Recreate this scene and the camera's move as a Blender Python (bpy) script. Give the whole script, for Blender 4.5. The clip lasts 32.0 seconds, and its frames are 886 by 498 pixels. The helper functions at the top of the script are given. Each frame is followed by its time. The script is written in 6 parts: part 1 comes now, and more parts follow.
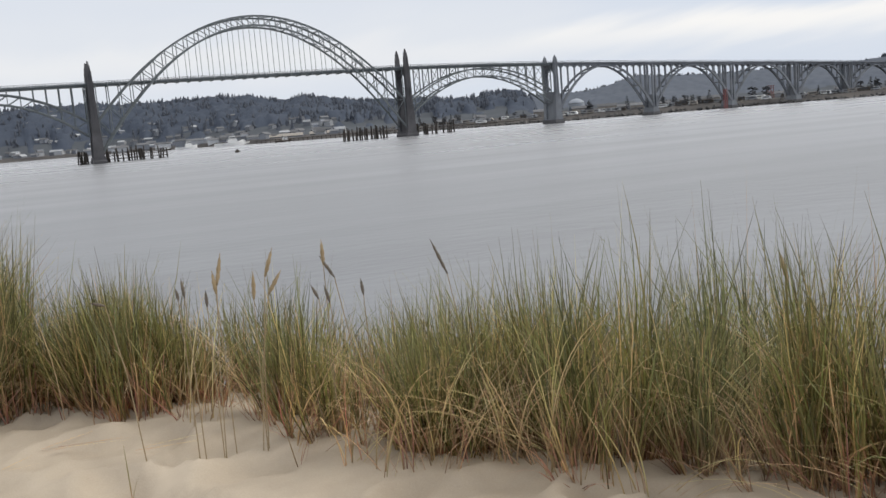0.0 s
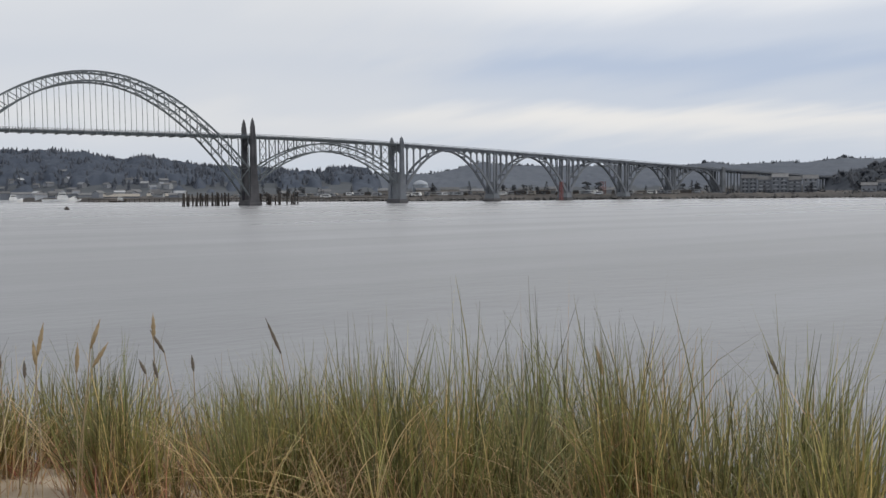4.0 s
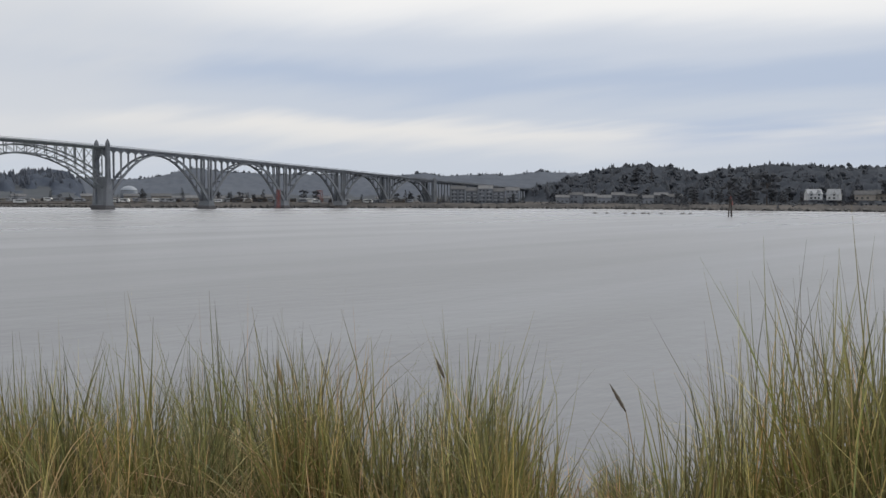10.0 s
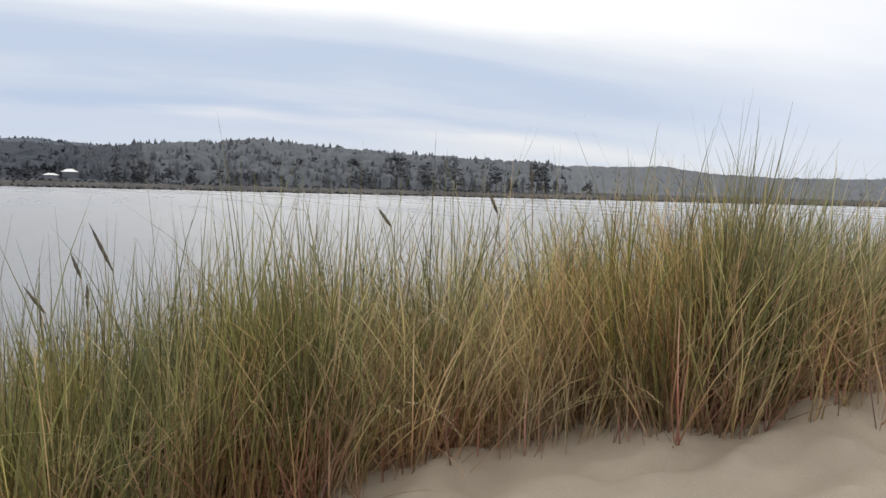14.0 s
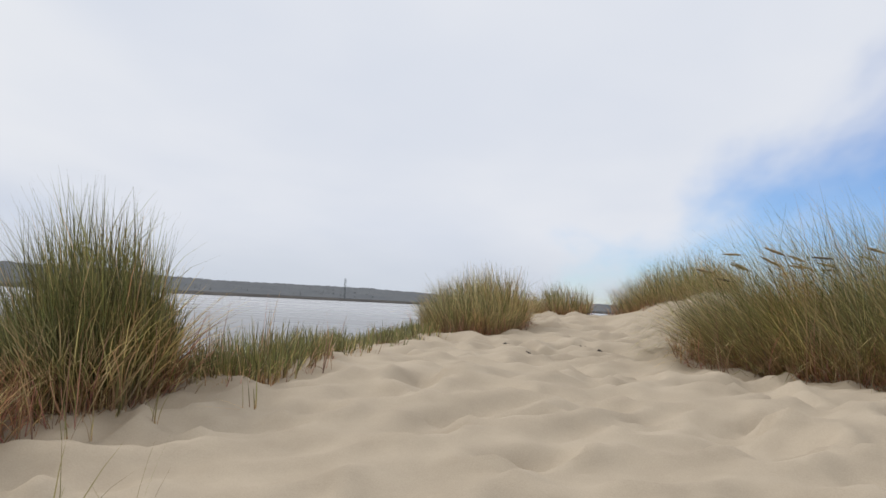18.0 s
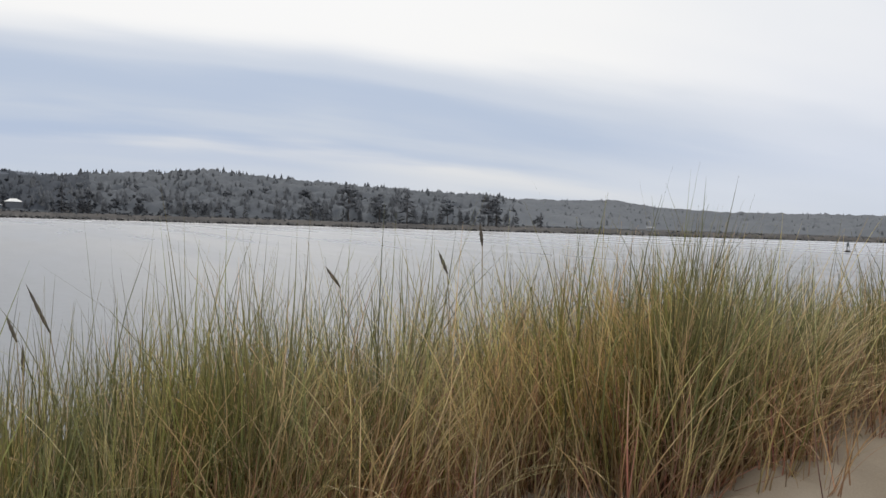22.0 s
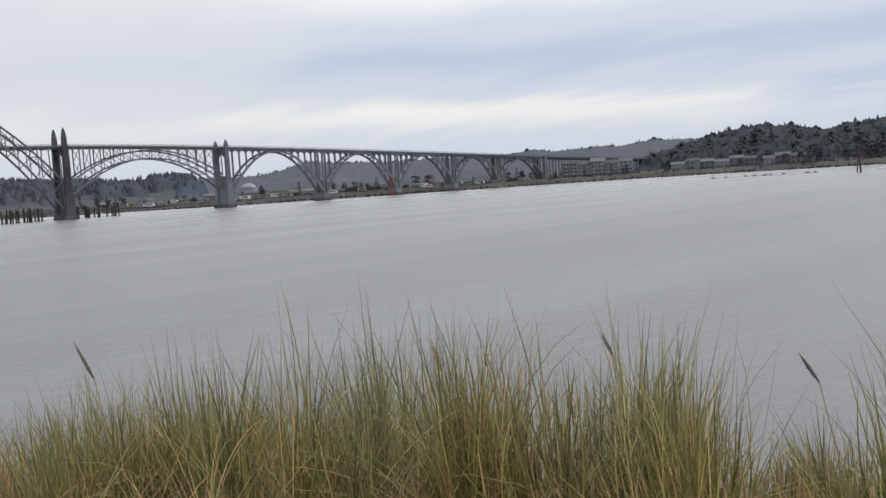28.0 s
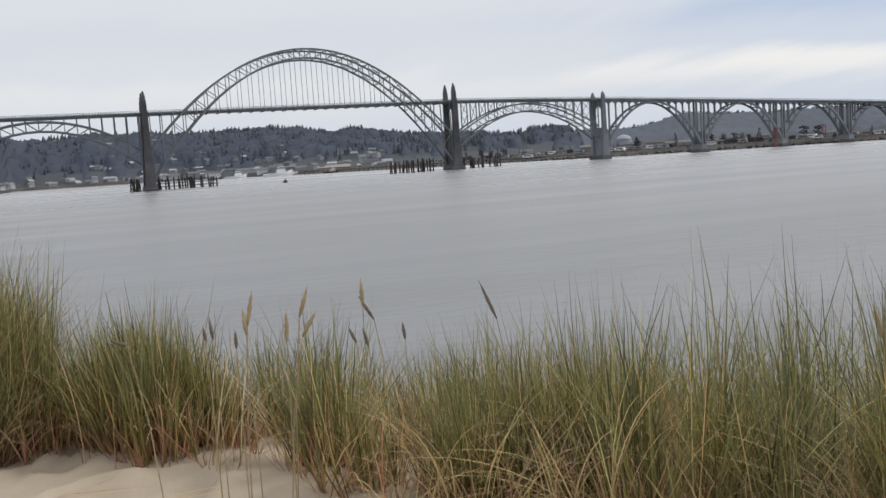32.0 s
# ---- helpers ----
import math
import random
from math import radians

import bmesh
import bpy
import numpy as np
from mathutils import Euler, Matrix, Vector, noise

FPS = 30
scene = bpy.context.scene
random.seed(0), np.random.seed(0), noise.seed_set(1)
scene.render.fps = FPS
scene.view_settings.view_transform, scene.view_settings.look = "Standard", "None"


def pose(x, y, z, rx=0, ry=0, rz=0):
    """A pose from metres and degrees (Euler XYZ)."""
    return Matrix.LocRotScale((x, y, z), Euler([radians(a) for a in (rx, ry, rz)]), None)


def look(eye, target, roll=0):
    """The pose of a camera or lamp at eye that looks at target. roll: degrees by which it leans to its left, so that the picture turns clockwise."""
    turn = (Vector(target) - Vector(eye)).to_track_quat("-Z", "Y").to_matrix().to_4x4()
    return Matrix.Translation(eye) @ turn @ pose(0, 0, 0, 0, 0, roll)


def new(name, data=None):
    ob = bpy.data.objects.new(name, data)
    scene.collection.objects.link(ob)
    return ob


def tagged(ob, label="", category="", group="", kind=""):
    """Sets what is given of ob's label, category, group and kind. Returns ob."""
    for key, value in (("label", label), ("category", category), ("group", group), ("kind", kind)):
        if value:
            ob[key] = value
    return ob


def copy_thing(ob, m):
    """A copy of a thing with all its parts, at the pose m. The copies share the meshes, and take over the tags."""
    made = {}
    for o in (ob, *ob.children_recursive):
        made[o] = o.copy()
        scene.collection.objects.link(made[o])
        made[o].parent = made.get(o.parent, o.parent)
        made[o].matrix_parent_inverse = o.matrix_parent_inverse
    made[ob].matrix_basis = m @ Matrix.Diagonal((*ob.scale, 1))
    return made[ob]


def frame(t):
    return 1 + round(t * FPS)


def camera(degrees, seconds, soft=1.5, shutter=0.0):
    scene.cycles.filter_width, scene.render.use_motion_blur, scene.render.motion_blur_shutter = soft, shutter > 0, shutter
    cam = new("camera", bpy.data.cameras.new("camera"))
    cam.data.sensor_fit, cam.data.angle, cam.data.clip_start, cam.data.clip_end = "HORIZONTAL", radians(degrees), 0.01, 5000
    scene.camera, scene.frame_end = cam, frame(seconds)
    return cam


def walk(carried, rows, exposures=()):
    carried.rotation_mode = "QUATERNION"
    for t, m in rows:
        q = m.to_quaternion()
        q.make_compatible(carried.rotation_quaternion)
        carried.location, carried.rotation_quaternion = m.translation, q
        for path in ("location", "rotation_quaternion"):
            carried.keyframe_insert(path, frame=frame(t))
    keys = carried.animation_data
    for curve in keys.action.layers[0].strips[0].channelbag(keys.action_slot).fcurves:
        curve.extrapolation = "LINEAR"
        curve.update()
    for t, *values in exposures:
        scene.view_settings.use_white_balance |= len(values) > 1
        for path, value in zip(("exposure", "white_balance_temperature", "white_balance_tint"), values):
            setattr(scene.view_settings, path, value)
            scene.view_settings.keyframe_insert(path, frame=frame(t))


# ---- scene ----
cam = camera(51.04, 32.0)
PATH = [
    (0.0, pose(-0.000, -0.010, 8.007, 82.12, 4.66, -25.16)),
    (0.5, pose(-0.018, -0.081, 8.023, 82.04, 4.63, -26.56)),
    (1.0, pose(-0.030, -0.121, 8.035, 82.49, 4.62, -27.34)),
    (1.5, pose(-0.021, -0.112, 8.041, 82.69, 4.52, -28.04)),
    (2.0, pose(-0.034, -0.112, 8.036, 82.91, 4.20, -28.56)),
    (2.5, pose(-0.023, -0.112, 8.043, 83.48, 3.66, -29.35)),
    (3.0, pose(-0.028, -0.101, 8.041, 83.84, 3.13, -30.13)),
    (3.5, pose(-0.026, -0.102, 8.051, 85.82, 1.67, -32.07)),
    (4.0, pose(-0.039, -0.106, 8.056, 86.41, 0.52, -34.68)),
    (4.5, pose(-0.030, -0.096, 8.050, 86.22, 0.58, -35.76)),
    (6.5, pose(-0.042, -0.133, 8.057, 86.92, 0.74, -38.08)),
    (7.0, pose(-0.038, -0.151, 8.057, 87.02, 0.70, -38.82)),
    (7.5, pose(-0.045, -0.159, 8.056, 87.23, 0.42, -39.50)),
    (8.0, pose(-0.041, -0.149, 8.059, 87.05, 0.47, -39.38)),
    (8.5, pose(-0.053, -0.183, 8.071, 86.98, -0.17, -40.62)),
    (9.0, pose(-0.067, -0.244, 8.086, 87.83, -0.64, -45.53)),
    (9.5, pose(-0.002, -0.252, 8.092, 87.60, -0.05, -48.44)),
    (10.0, pose(0.021, -0.290, 8.086, 86.88, -0.26, -51.96)),
    (10.5, pose(0.062, -0.325, 8.073, 87.13, -0.17, -56.36)),
    (11.0, pose(0.116, -0.375, 8.060, 86.79, -0.63, -62.73)),
    (11.5, pose(0.101, -0.443, 8.071, 86.38, -0.76, -68.75)),
    (12.0, pose(0.107, -0.495, 8.073, 85.91, -1.00, -74.57)),
    (12.5, pose(0.156, -0.594, 8.071, 86.10, -0.66, -83.83)),
    (13.0, pose(0.134, -0.685, 8.060, 86.25, 0.53, -94.85)),
    (13.5, pose(0.140, -0.766, 8.053, 85.94, 0.53, -104.46)),
    (14.0, pose(0.098, -0.797, 8.068, 86.18, -1.62, -111.90)),
    (14.2, pose(0.092, -0.814, 8.097, 86.26, -1.93, -115.49)),
    (14.5, pose(0.104, -0.810, 8.148, 85.78, -2.94, -124.44)),
    (15.0, pose(-0.032, -0.862, 8.147, 88.24, -2.87, -133.73)),
    (15.5, pose(-0.069, -0.874, 8.169, 89.37, -2.59, -141.01)),
    (17.5, pose(-0.161, -0.893, 8.228, 93.50, -4.58, -167.56)),
    (18.0, pose(-0.155, -0.917, 8.227, 93.29, -2.95, -168.75)),
    (18.5, pose(-0.161, -0.920, 8.210, 92.71, -1.63, -164.74)),
    (19.0, pose(-0.135, -0.915, 8.222, 93.21, -1.16, -159.93)),
    (19.5, pose(-0.115, -0.923, 8.214, 91.88, -0.91, -155.05)),
    (20.0, pose(-0.067, -0.909, 8.201, 90.81, -0.57, -145.99)),
    (20.5, pose(-0.031, -0.899, 8.191, 89.74, -0.56, -138.72)),
    (21.0, pose(-0.033, -0.817, 8.203, 89.03, -0.50, -132.06)),
    (21.5, pose(-0.002, -0.923, 8.170, 88.40, -0.59, -122.38)),
    (22.0, pose(0.136, -0.820, 8.194, 88.25, -1.94, -114.88)),
    (22.2, pose(0.155, -0.789, 8.188, 88.35, -2.46, -111.88)),
    (22.5, pose(0.185, -0.783, 8.192, 88.29, -2.15, -108.44)),
    (23.0, pose(0.172, -0.759, 8.191, 87.80, -1.86, -103.06)),
    (23.5, pose(0.167, -0.727, 8.190, 87.72, -1.70, -100.11)),
    (24.0, pose(0.167, -0.706, 8.176, 87.27, -0.46, -95.74)),
    (24.5, pose(0.172, -0.674, 8.169, 87.09, -0.23, -91.17)),
    (25.0, pose(0.147, -0.619, 8.159, 87.67, 0.08, -85.65)),
    (25.5, pose(0.129, -0.550, 8.125, 86.10, -0.56, -79.29)),
    (26.0, pose(0.128, -0.497, 8.103, 86.40, 0.85, -71.09)),
    (26.5, pose(0.155, -0.392, 8.097, 86.45, 1.71, -62.04)),
    (28.5, pose(0.078, 0.073, 8.032, 85.62, 3.81, -41.24)),
    (29.0, pose(0.069, 0.082, 8.026, 85.48, 3.74, -37.40)),
    (29.5, pose(0.109, 0.161, 8.020, 85.89, 4.46, -34.71)),
    (30.0, pose(0.116, 0.195, 8.014, 86.13, 3.99, -33.85)),
    (30.5, pose(0.122, 0.237, 8.006, 85.77, 4.49, -31.04)),
    (31.0, pose(0.131, 0.303, 8.003, 85.88, 4.75, -26.76)),
    (31.5, pose(0.129, 0.329, 7.998, 85.31, 4.29, -23.24)),
    (32.0, pose(0.128, 0.327, 7.999, 84.37, 3.72, -22.30)),
]
walk(cam, PATH, [(0.0, 0.17), (2.5, 0.18), (4.0, -0.04), (7.0, 0.0), (8.0, 0.01), (9.0, -0.06), (10.0, -0.08), (11.0, -0.1), (13.0, 0.06), (14.0, 0.15), (15.0, 0.08), (15.5, 0.08), (17.5, 0.0), (18.0, -0.04), (21.0, -0.03), (23.0, -0.03), (24.0, -0.03), (26.0, 0.04), (27.0, 0.04), (30.0, 0.10), (32.0, 0.06)])

# ---- sky, sun ----
SUN_AZ, SUN_EL = 105.0, 42.0          # azimuth from +y towards +x
world = bpy.data.worlds.new("overcast_sky")
scene.world = world
world.use_nodes = True
wn, wl = world.node_tree.nodes, world.node_tree.links
wn.clear()


sky = wn.new("ShaderNodeTexSky")
sky.sky_type = "NISHITA"
sky.sun_disc = False
sky.sun_elevation = radians(SUN_EL)
sky.sun_rotation = radians(SUN_AZ)
sky.air_density, sky.dust_density, sky.ozone_density = 1.0, 0.0, 1.5
gain = wn.new("ShaderNodeVectorMath")
gain.operation = "MULTIPLY"
gain.inputs[1].default_value = (0.082, 0.099, 0.137)
wl.new(sky.outputs[0], gain.inputs[0])
tc = wn.new("ShaderNodeTexCoord")
sep = wn.new("ShaderNodeSeparateXYZ")
wl.new(tc.outputs["Generated"], sep.inputs[0])


def wmath(op, a, b=None, clamp=False):
    n = wn.new("ShaderNodeMath")
    n.operation, n.use_clamp = op, clamp
    for i, v in enumerate((a, b)):
        if v is None:
            continue
        if isinstance(v, (int, float)):
            n.inputs[i].default_value = v
        else:
            wl.new(v, n.inputs[i])
    return n.outputs[0]


def wramp(value, stops):
    n = wn.new("ShaderNodeValToRGB")
    n.color_ramp.interpolation = "EASE"
    while len(n.color_ramp.elements) < len(stops):
        n.color_ramp.elements.new(0.5)
    for e, (p, c) in zip(n.color_ramp.elements, stops):
        e.position = p
        e.color = (*c, 1) if isinstance(c, tuple) else (c, c, c, 1)
    wl.new(value, n.inputs[0])
    return n.outputs[0]


zc = wmath("MAXIMUM", sep.outputs[2], 0.0)
zden = wmath("ADD", zc, 0.16)
px, py = wmath("DIVIDE", sep.outputs[0], zden), wmath("DIVIDE", sep.outputs[1], zden)
plane = wn.new("ShaderNodeCombineXYZ")
wl.new(px, plane.inputs[0])
wl.new(py, plane.inputs[1])


def wnoise(scale, detail, rough, stretch, shift):
    m = wn.new("ShaderNodeMapping")
    m.inputs["Scale"].default_value = stretch
    m.inputs["Location"].default_value = shift
    m.inputs["Rotation"].default_value = (0, 0, radians(16))
    wl.new(plane.outputs[0], m.inputs[0])
    n = wn.new("ShaderNodeTexNoise")
    n.inputs["Scale"].default_value = scale
    n.inputs["Detail"].default_value = detail
    n.inputs["Roughness"].default_value = rough
    wl.new(m.outputs[0], n.inputs["Vector"])
    return n.outputs[0]


big = wnoise(0.55, 3, 0.45, (1.5, 0.45, 1), (0.3, 1.7, 0))
fine = wnoise(1.9, 4, 0.5, (1.3, 0.45, 1), (4.1, 0.2, 0))
# broad layers of stratus: height above the horizon, bent by the noise
layer = wmath("ADD", sep.outputs[2], wmath("MULTIPLY", wmath("SUBTRACT", big, 0.5), 0.06))
layer = wmath("ADD", layer, wmath("MULTIPLY", wmath("SUBTRACT", fine, 0.5), 0.05))
layer = wmath("ADD", layer, wmath("MULTIPLY", sep.outputs[0], 0.018))
# the layers sink towards the south
layer = wmath("ADD", layer, wmath("MULTIPLY", wmath("MAXIMUM", wmath("SUBTRACT", wmath("MULTIPLY", sep.outputs[1], -1.0), 0.3), 0.0), 0.14))
strata = wramp(wmath("MULTIPLY", layer, 2.0, True), [(0.0, (0.585, 0.64, 0.73)), (0.09, (0.61, 0.66, 0.74)), (0.165, (0.84, 0.83, 0.815)), (0.215, (0.60, 0.655, 0.745)), (0.28, (0.50, 0.58, 0.72)), (0.34, (0.62, 0.675, 0.77)),
                                                     (0.45, (0.94, 0.938, 0.935)), (0.62, (0.91, 0.915, 0.92)), (1.0, (0.85, 0.86, 0.875))])
veil = wramp(wmath("ADD", wmath("MULTIPLY", sep.outputs[1], 1.0), wmath("MULTIPLY", wmath("SUBTRACT", fine, 0.5), 0.25)), [(0.72, 0.0), (0.90, 0.75)])
veil2 = wramp(wmath("ADD", wmath("MULTIPLY", sep.outputs[1], -1.0), wmath("MULTIPLY", wmath("SUBTRACT", big, 0.5), 0.6)), [(0.50, 0.0), (0.86, 0.95)])
mixv = wn.new("ShaderNodeMix")
mixv.data_type = "RGBA"
mixw = wn.new("ShaderNodeMix")
mixw.data_type = "RGBA"
wl.new(veil2, mixw.inputs["Factor"])
wl.new(strata, mixw.inputs[6])
wl.new(wramp(wnoise(0.7, 4, 0.5, (1.0, 0.7, 1), (2.2, 5.1, 0)), [(0.3, (0.70, 0.745, 0.84)), (0.7, (0.80, 0.825, 0.885))]), mixw.inputs[7])
wl.new(veil, mixv.inputs["Factor"])
wl.new(mixw.outputs[2], mixv.inputs[6])
mixv.inputs[7].default_value = (0.692, 0.716, 0.755, 1)
# bluish distance low over the estuary's head
low = wramp(wmath("SUBTRACT", wmath("ADD", sep.outputs[0], wmath("MULTIPLY", wmath("SUBTRACT", fine, 0.5), 0.3)), wmath("MULTIPLY", wmath("ABSOLUTE", wmath("SUBTRACT", sep.outputs[2], 0.06)), 3.2)), [(0.80, 0.0), (1.0, 0.72)])
mixb = wn.new("ShaderNodeMix")
mixb.data_type = "RGBA"
wl.new(low, mixb.inputs["Factor"])
wl.new(mixv.outputs[2], mixb.inputs[6])
mixb.inputs[7].default_value = (0.43, 0.525, 0.70, 1)
# pale haze lies along the horizon
mixh = wn.new("ShaderNodeMix")
mixh.data_type = "RGBA"
wl.new(wramp(wmath("ADD", zc, wmath("MULTIPLY", wmath("SUBTRACT", fine, 0.5), 0.02)), [(0.0, 0.85), (0.085, 0.0)]), mixh.inputs["Factor"])
wl.new(mixb.outputs[2], mixh.inputs[6])
mixh.inputs[7].default_value = (0.60, 0.652, 0.735, 1)
cloud_c = mixh.outputs[2]
# clear sky opens towards the sea, behind the dunes
clear = wmath("ADD", wmath("ADD", wmath("MULTIPLY", sep.outputs[0], -0.583), wmath("MULTIPLY", sep.outputs[1], -0.032)), wmath("MULTIPLY", sep.outputs[2], -0.811))
clear = wmath("MINIMUM", clear, wmath("MULTIPLY", wmath("ADD", wmath("MULTIPLY", sep.outputs[1], -1.0), -0.74), 0.6))
cover = wmath("ADD", wmath("ADD", clear, 0.015), wmath("MULTIPLY", wmath("SUBTRACT", fine, 0.5), 0.22))
cover_m = wramp(wmath("ADD", cover, 0.5), [(0.45, 1.0), (0.58, 0.0)])
mixc = wn.new("ShaderNodeMix")
mixc.data_type = "RGBA"
wl.new(cover_m, mixc.inputs["Factor"])
wl.new(gain.outputs[0], mixc.inputs[6])
wl.new(cloud_c, mixc.inputs[7])
near = wn.new("ShaderNodeVectorMath")
near.operation = "DOT_PRODUCT"
wl.new(tc.outputs["Generated"], near.inputs[0])
near.inputs[1].default_value = (math.sin(radians(SUN_AZ)) * math.cos(radians(SUN_EL)), math.cos(radians(SUN_AZ)) * math.cos(radians(SUN_EL)), math.sin(radians(SUN_EL)))
aureole = wn.new("ShaderNodeVectorMath")
aureole.operation = "SCALE"
wl.new(mixc.outputs[2], aureole.inputs[0])
wl.new(wmath("ADD", wramp(near.outputs["Value"], [(0.80, 0.0), (1.0, 0.1)]), 1.0), aureole.inputs["Scale"])
bg = wn.new("ShaderNodeBackground")
bg.inputs["Strength"].default_value = 1.0
wl.new(aureole.outputs[0], bg.inputs[0])
wo = wn.new("ShaderNodeOutputWorld")
wl.new(bg.outputs[0], wo.inputs[0])

sun_data = bpy.data.lights.new("sun", "SUN")
sun_data.energy, sun_data.angle, sun_data.color = 1.5, radians(12), (1.0, 0.95, 0.87)
sun = new("sun", sun_data)
_d = Vector((math.sin(radians(SUN_AZ)) * math.cos(radians(SUN_EL)), math.cos(radians(SUN_AZ)) * math.cos(radians(SUN_EL)), math.sin(radians(SUN_EL))))
sun.matrix_world = look(_d * 50, (0, 0, 0))


# ---- materials ----
def material(name, c1, c2, rough=0.8, scale=2.0, fine_scale=None, bump=0.0, metal=0.0, spread=0.0, rand=0.0, island=False, c3=None, coords="Object", spec=0.5):
    """Two colours mixed by a coarse and a fine noise, a bump of the fine one, and a random lightness for each object or island."""
    m = bpy.data.materials.new(name)
    m.use_nodes = True
    n, l = m.node_tree.nodes, m.node_tree.links
    b = n["Principled BSDF"]
    b.inputs["Roughness"].default_value, b.inputs["Metallic"].default_value = rough, metal
    b.inputs["Specular IOR Level"].default_value = spec
    t = n.new("ShaderNodeTexCoord")
    a = n.new("ShaderNodeTexNoise")
    a.inputs["Scale"].default_value, a.inputs["Detail"].default_value = scale, 4
    f = n.new("ShaderNodeTexNoise")
    f.inputs["Scale"].default_value, f.inputs["Detail"].default_value = fine_scale or scale * 9, 3
    for k in (a, f):
        l.new(t.outputs[coords], k.inputs["Vector"])
    s = n.new("ShaderNodeMath")
    s.operation = "MULTIPLY_ADD"
    l.new(a.outputs[0], s.inputs[0])
    s.inputs[1].default_value = 0.65
    q = n.new("ShaderNodeMath")
    q.operation = "MULTIPLY"
    q.inputs[1].default_value = 0.35
    l.new(f.outputs[0], q.inputs[0])
    l.new(q.outputs[0], s.inputs[2])
    r = n.new("ShaderNodeValToRGB")
    r.color_ramp.elements[0].position, r.color_ramp.elements[1].position = 0.34, 0.66
    r.color_ramp.elements[0].color, r.color_ramp.elements[1].color = (*c1, 1), (*c2, 1)
    if c3:
        e = r.color_ramp.elements.new(0.5)
        e.color = (*c3, 1)
    l.new(s.outputs[0], r.inputs[0])
    out = r.outputs[0]
    if rand:
        src = n.new("ShaderNodeNewGeometry").outputs["Random Per Island"] if island else n.new("ShaderNodeObjectInfo").outputs["Random"]
        mr = n.new("ShaderNodeMapRange")
        mr.inputs[3].default_value, mr.inputs[4].default_value = 1 - rand, 1 + rand
        l.new(src, mr.inputs[0])
        v = n.new("ShaderNodeVectorMath")
        v.operation = "SCALE"
        l.new(out, v.inputs[0])
        l.new(mr.outputs[0], v.inputs["Scale"])
        out = v.outputs[0]
    l.new(out, b.inputs["Base Color"])
    if bump:
        bp = n.new("ShaderNodeBump")
        bp.inputs["Strength"].default_value, bp.inputs["Distance"].default_value = bump, 0.02 if not spread else spread
        l.new(s.outputs[0], bp.inputs["Height"])
        l.new(bp.outputs[0], b.inputs["Normal"])
    return m


M_SAND = material("dry_sand", (0.375, 0.314, 0.243), (0.478, 0.405, 0.317), 0.95, 3.2, 160, 0.35, spread=0.004, spec=0.2)
M_CONCRETE = material("weathered_concrete", (0.12, 0.129, 0.143), (0.215, 0.228, 0.247), 0.9, 0.12, 1.4, 0.3, c3=(0.165, 0.176, 0.192))
M_PIER = material("dark_stained_concrete", (0.050, 0.049, 0.053), (0.098, 0.095, 0.100), 0.9, 0.15, 1.7, 0.3)
M_STEEL = material("grey_green_painted_steel", (0.095, 0.108, 0.112), (0.15, 0.168, 0.172), 0.6, 0.3, 3.0)
M_ASPHALT = material("road_asphalt", (0.04, 0.04, 0.042), (0.07, 0.07, 0.07), 0.9, 0.5)
M_PILE = material("tarred_timber", (0.03, 0.025, 0.02), (0.075, 0.06, 0.05), 0.85, 0.8, 6.0, rand=0.25)
def foliage_material(name, c1, c2, scale, rand, leaf=0.38, island=True):
    """Dull leaves that let some light through, each crown a little lighter or darker."""
    m = material(name, c1, c2, 0.95, scale, scale * 11, rand=rand, island=island, spec=0.05)
    n, l = m.node_tree.nodes, m.node_tree.links
    b = n["Principled BSDF"]
    t = n.new("ShaderNodeBsdfTranslucent")
    l.new(b.inputs["Base Color"].links[0].from_socket, t.inputs[0])
    x = n.new("ShaderNodeMixShader")
    x.inputs[0].default_value = leaf
    l.new(b.outputs[0], x.inputs[1])
    l.new(t.outputs[0], x.inputs[2])
    l.new(x.outputs[0], n["Material Output"].inputs[0])
    return m


M_FOREST = foliage_material("conifer_foliage", (0.098, 0.106, 0.122), (0.115, 0.123, 0.139), 0.05, 0.05)
# going east, haze is painted into the shore woods' base colours
M_SHOREWOOD = foliage_material("hazy_pine_foliage", (0.104, 0.113, 0.129), (0.120, 0.129, 0.145), 0.05, 0.05)
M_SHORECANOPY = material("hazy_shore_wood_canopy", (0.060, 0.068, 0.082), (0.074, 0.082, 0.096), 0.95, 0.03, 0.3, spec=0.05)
M_EASTWOOD = foliage_material("haze_paled_pine_foliage", (0.165, 0.173, 0.187), (0.187, 0.195, 0.209), 0.05, 0.05)
M_EASTCANOPY = material("haze_paled_wood_canopy", (0.112, 0.122, 0.136), (0.134, 0.144, 0.158), 0.95, 0.02, 0.2, spec=0.05)
# hill, ridge and spit woods carry distance haze in their base colour
M_FARWOOD = foliage_material("haze_tinted_far_foliage", (0.155, 0.170, 0.196), (0.175, 0.190, 0.216), 0.01, 0.05)
M_MIDWOOD = foliage_material("haze_tinted_hill_foliage", (0.108, 0.121, 0.148), (0.130, 0.143, 0.171), 0.02, 0.08)
M_SPITWOOD = foliage_material("haze_tinted_spit_foliage", (0.205, 0.217, 0.233), (0.232, 0.242, 0.255), 0.02, 0.06)
M_SPITCANOPY = material("haze_tinted_spit_canopy", (0.130, 0.141, 0.157), (0.157, 0.167, 0.180), 0.95, 0.008, 0.1, spec=0.05)
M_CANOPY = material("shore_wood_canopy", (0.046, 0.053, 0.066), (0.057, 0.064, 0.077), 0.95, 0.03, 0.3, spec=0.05)
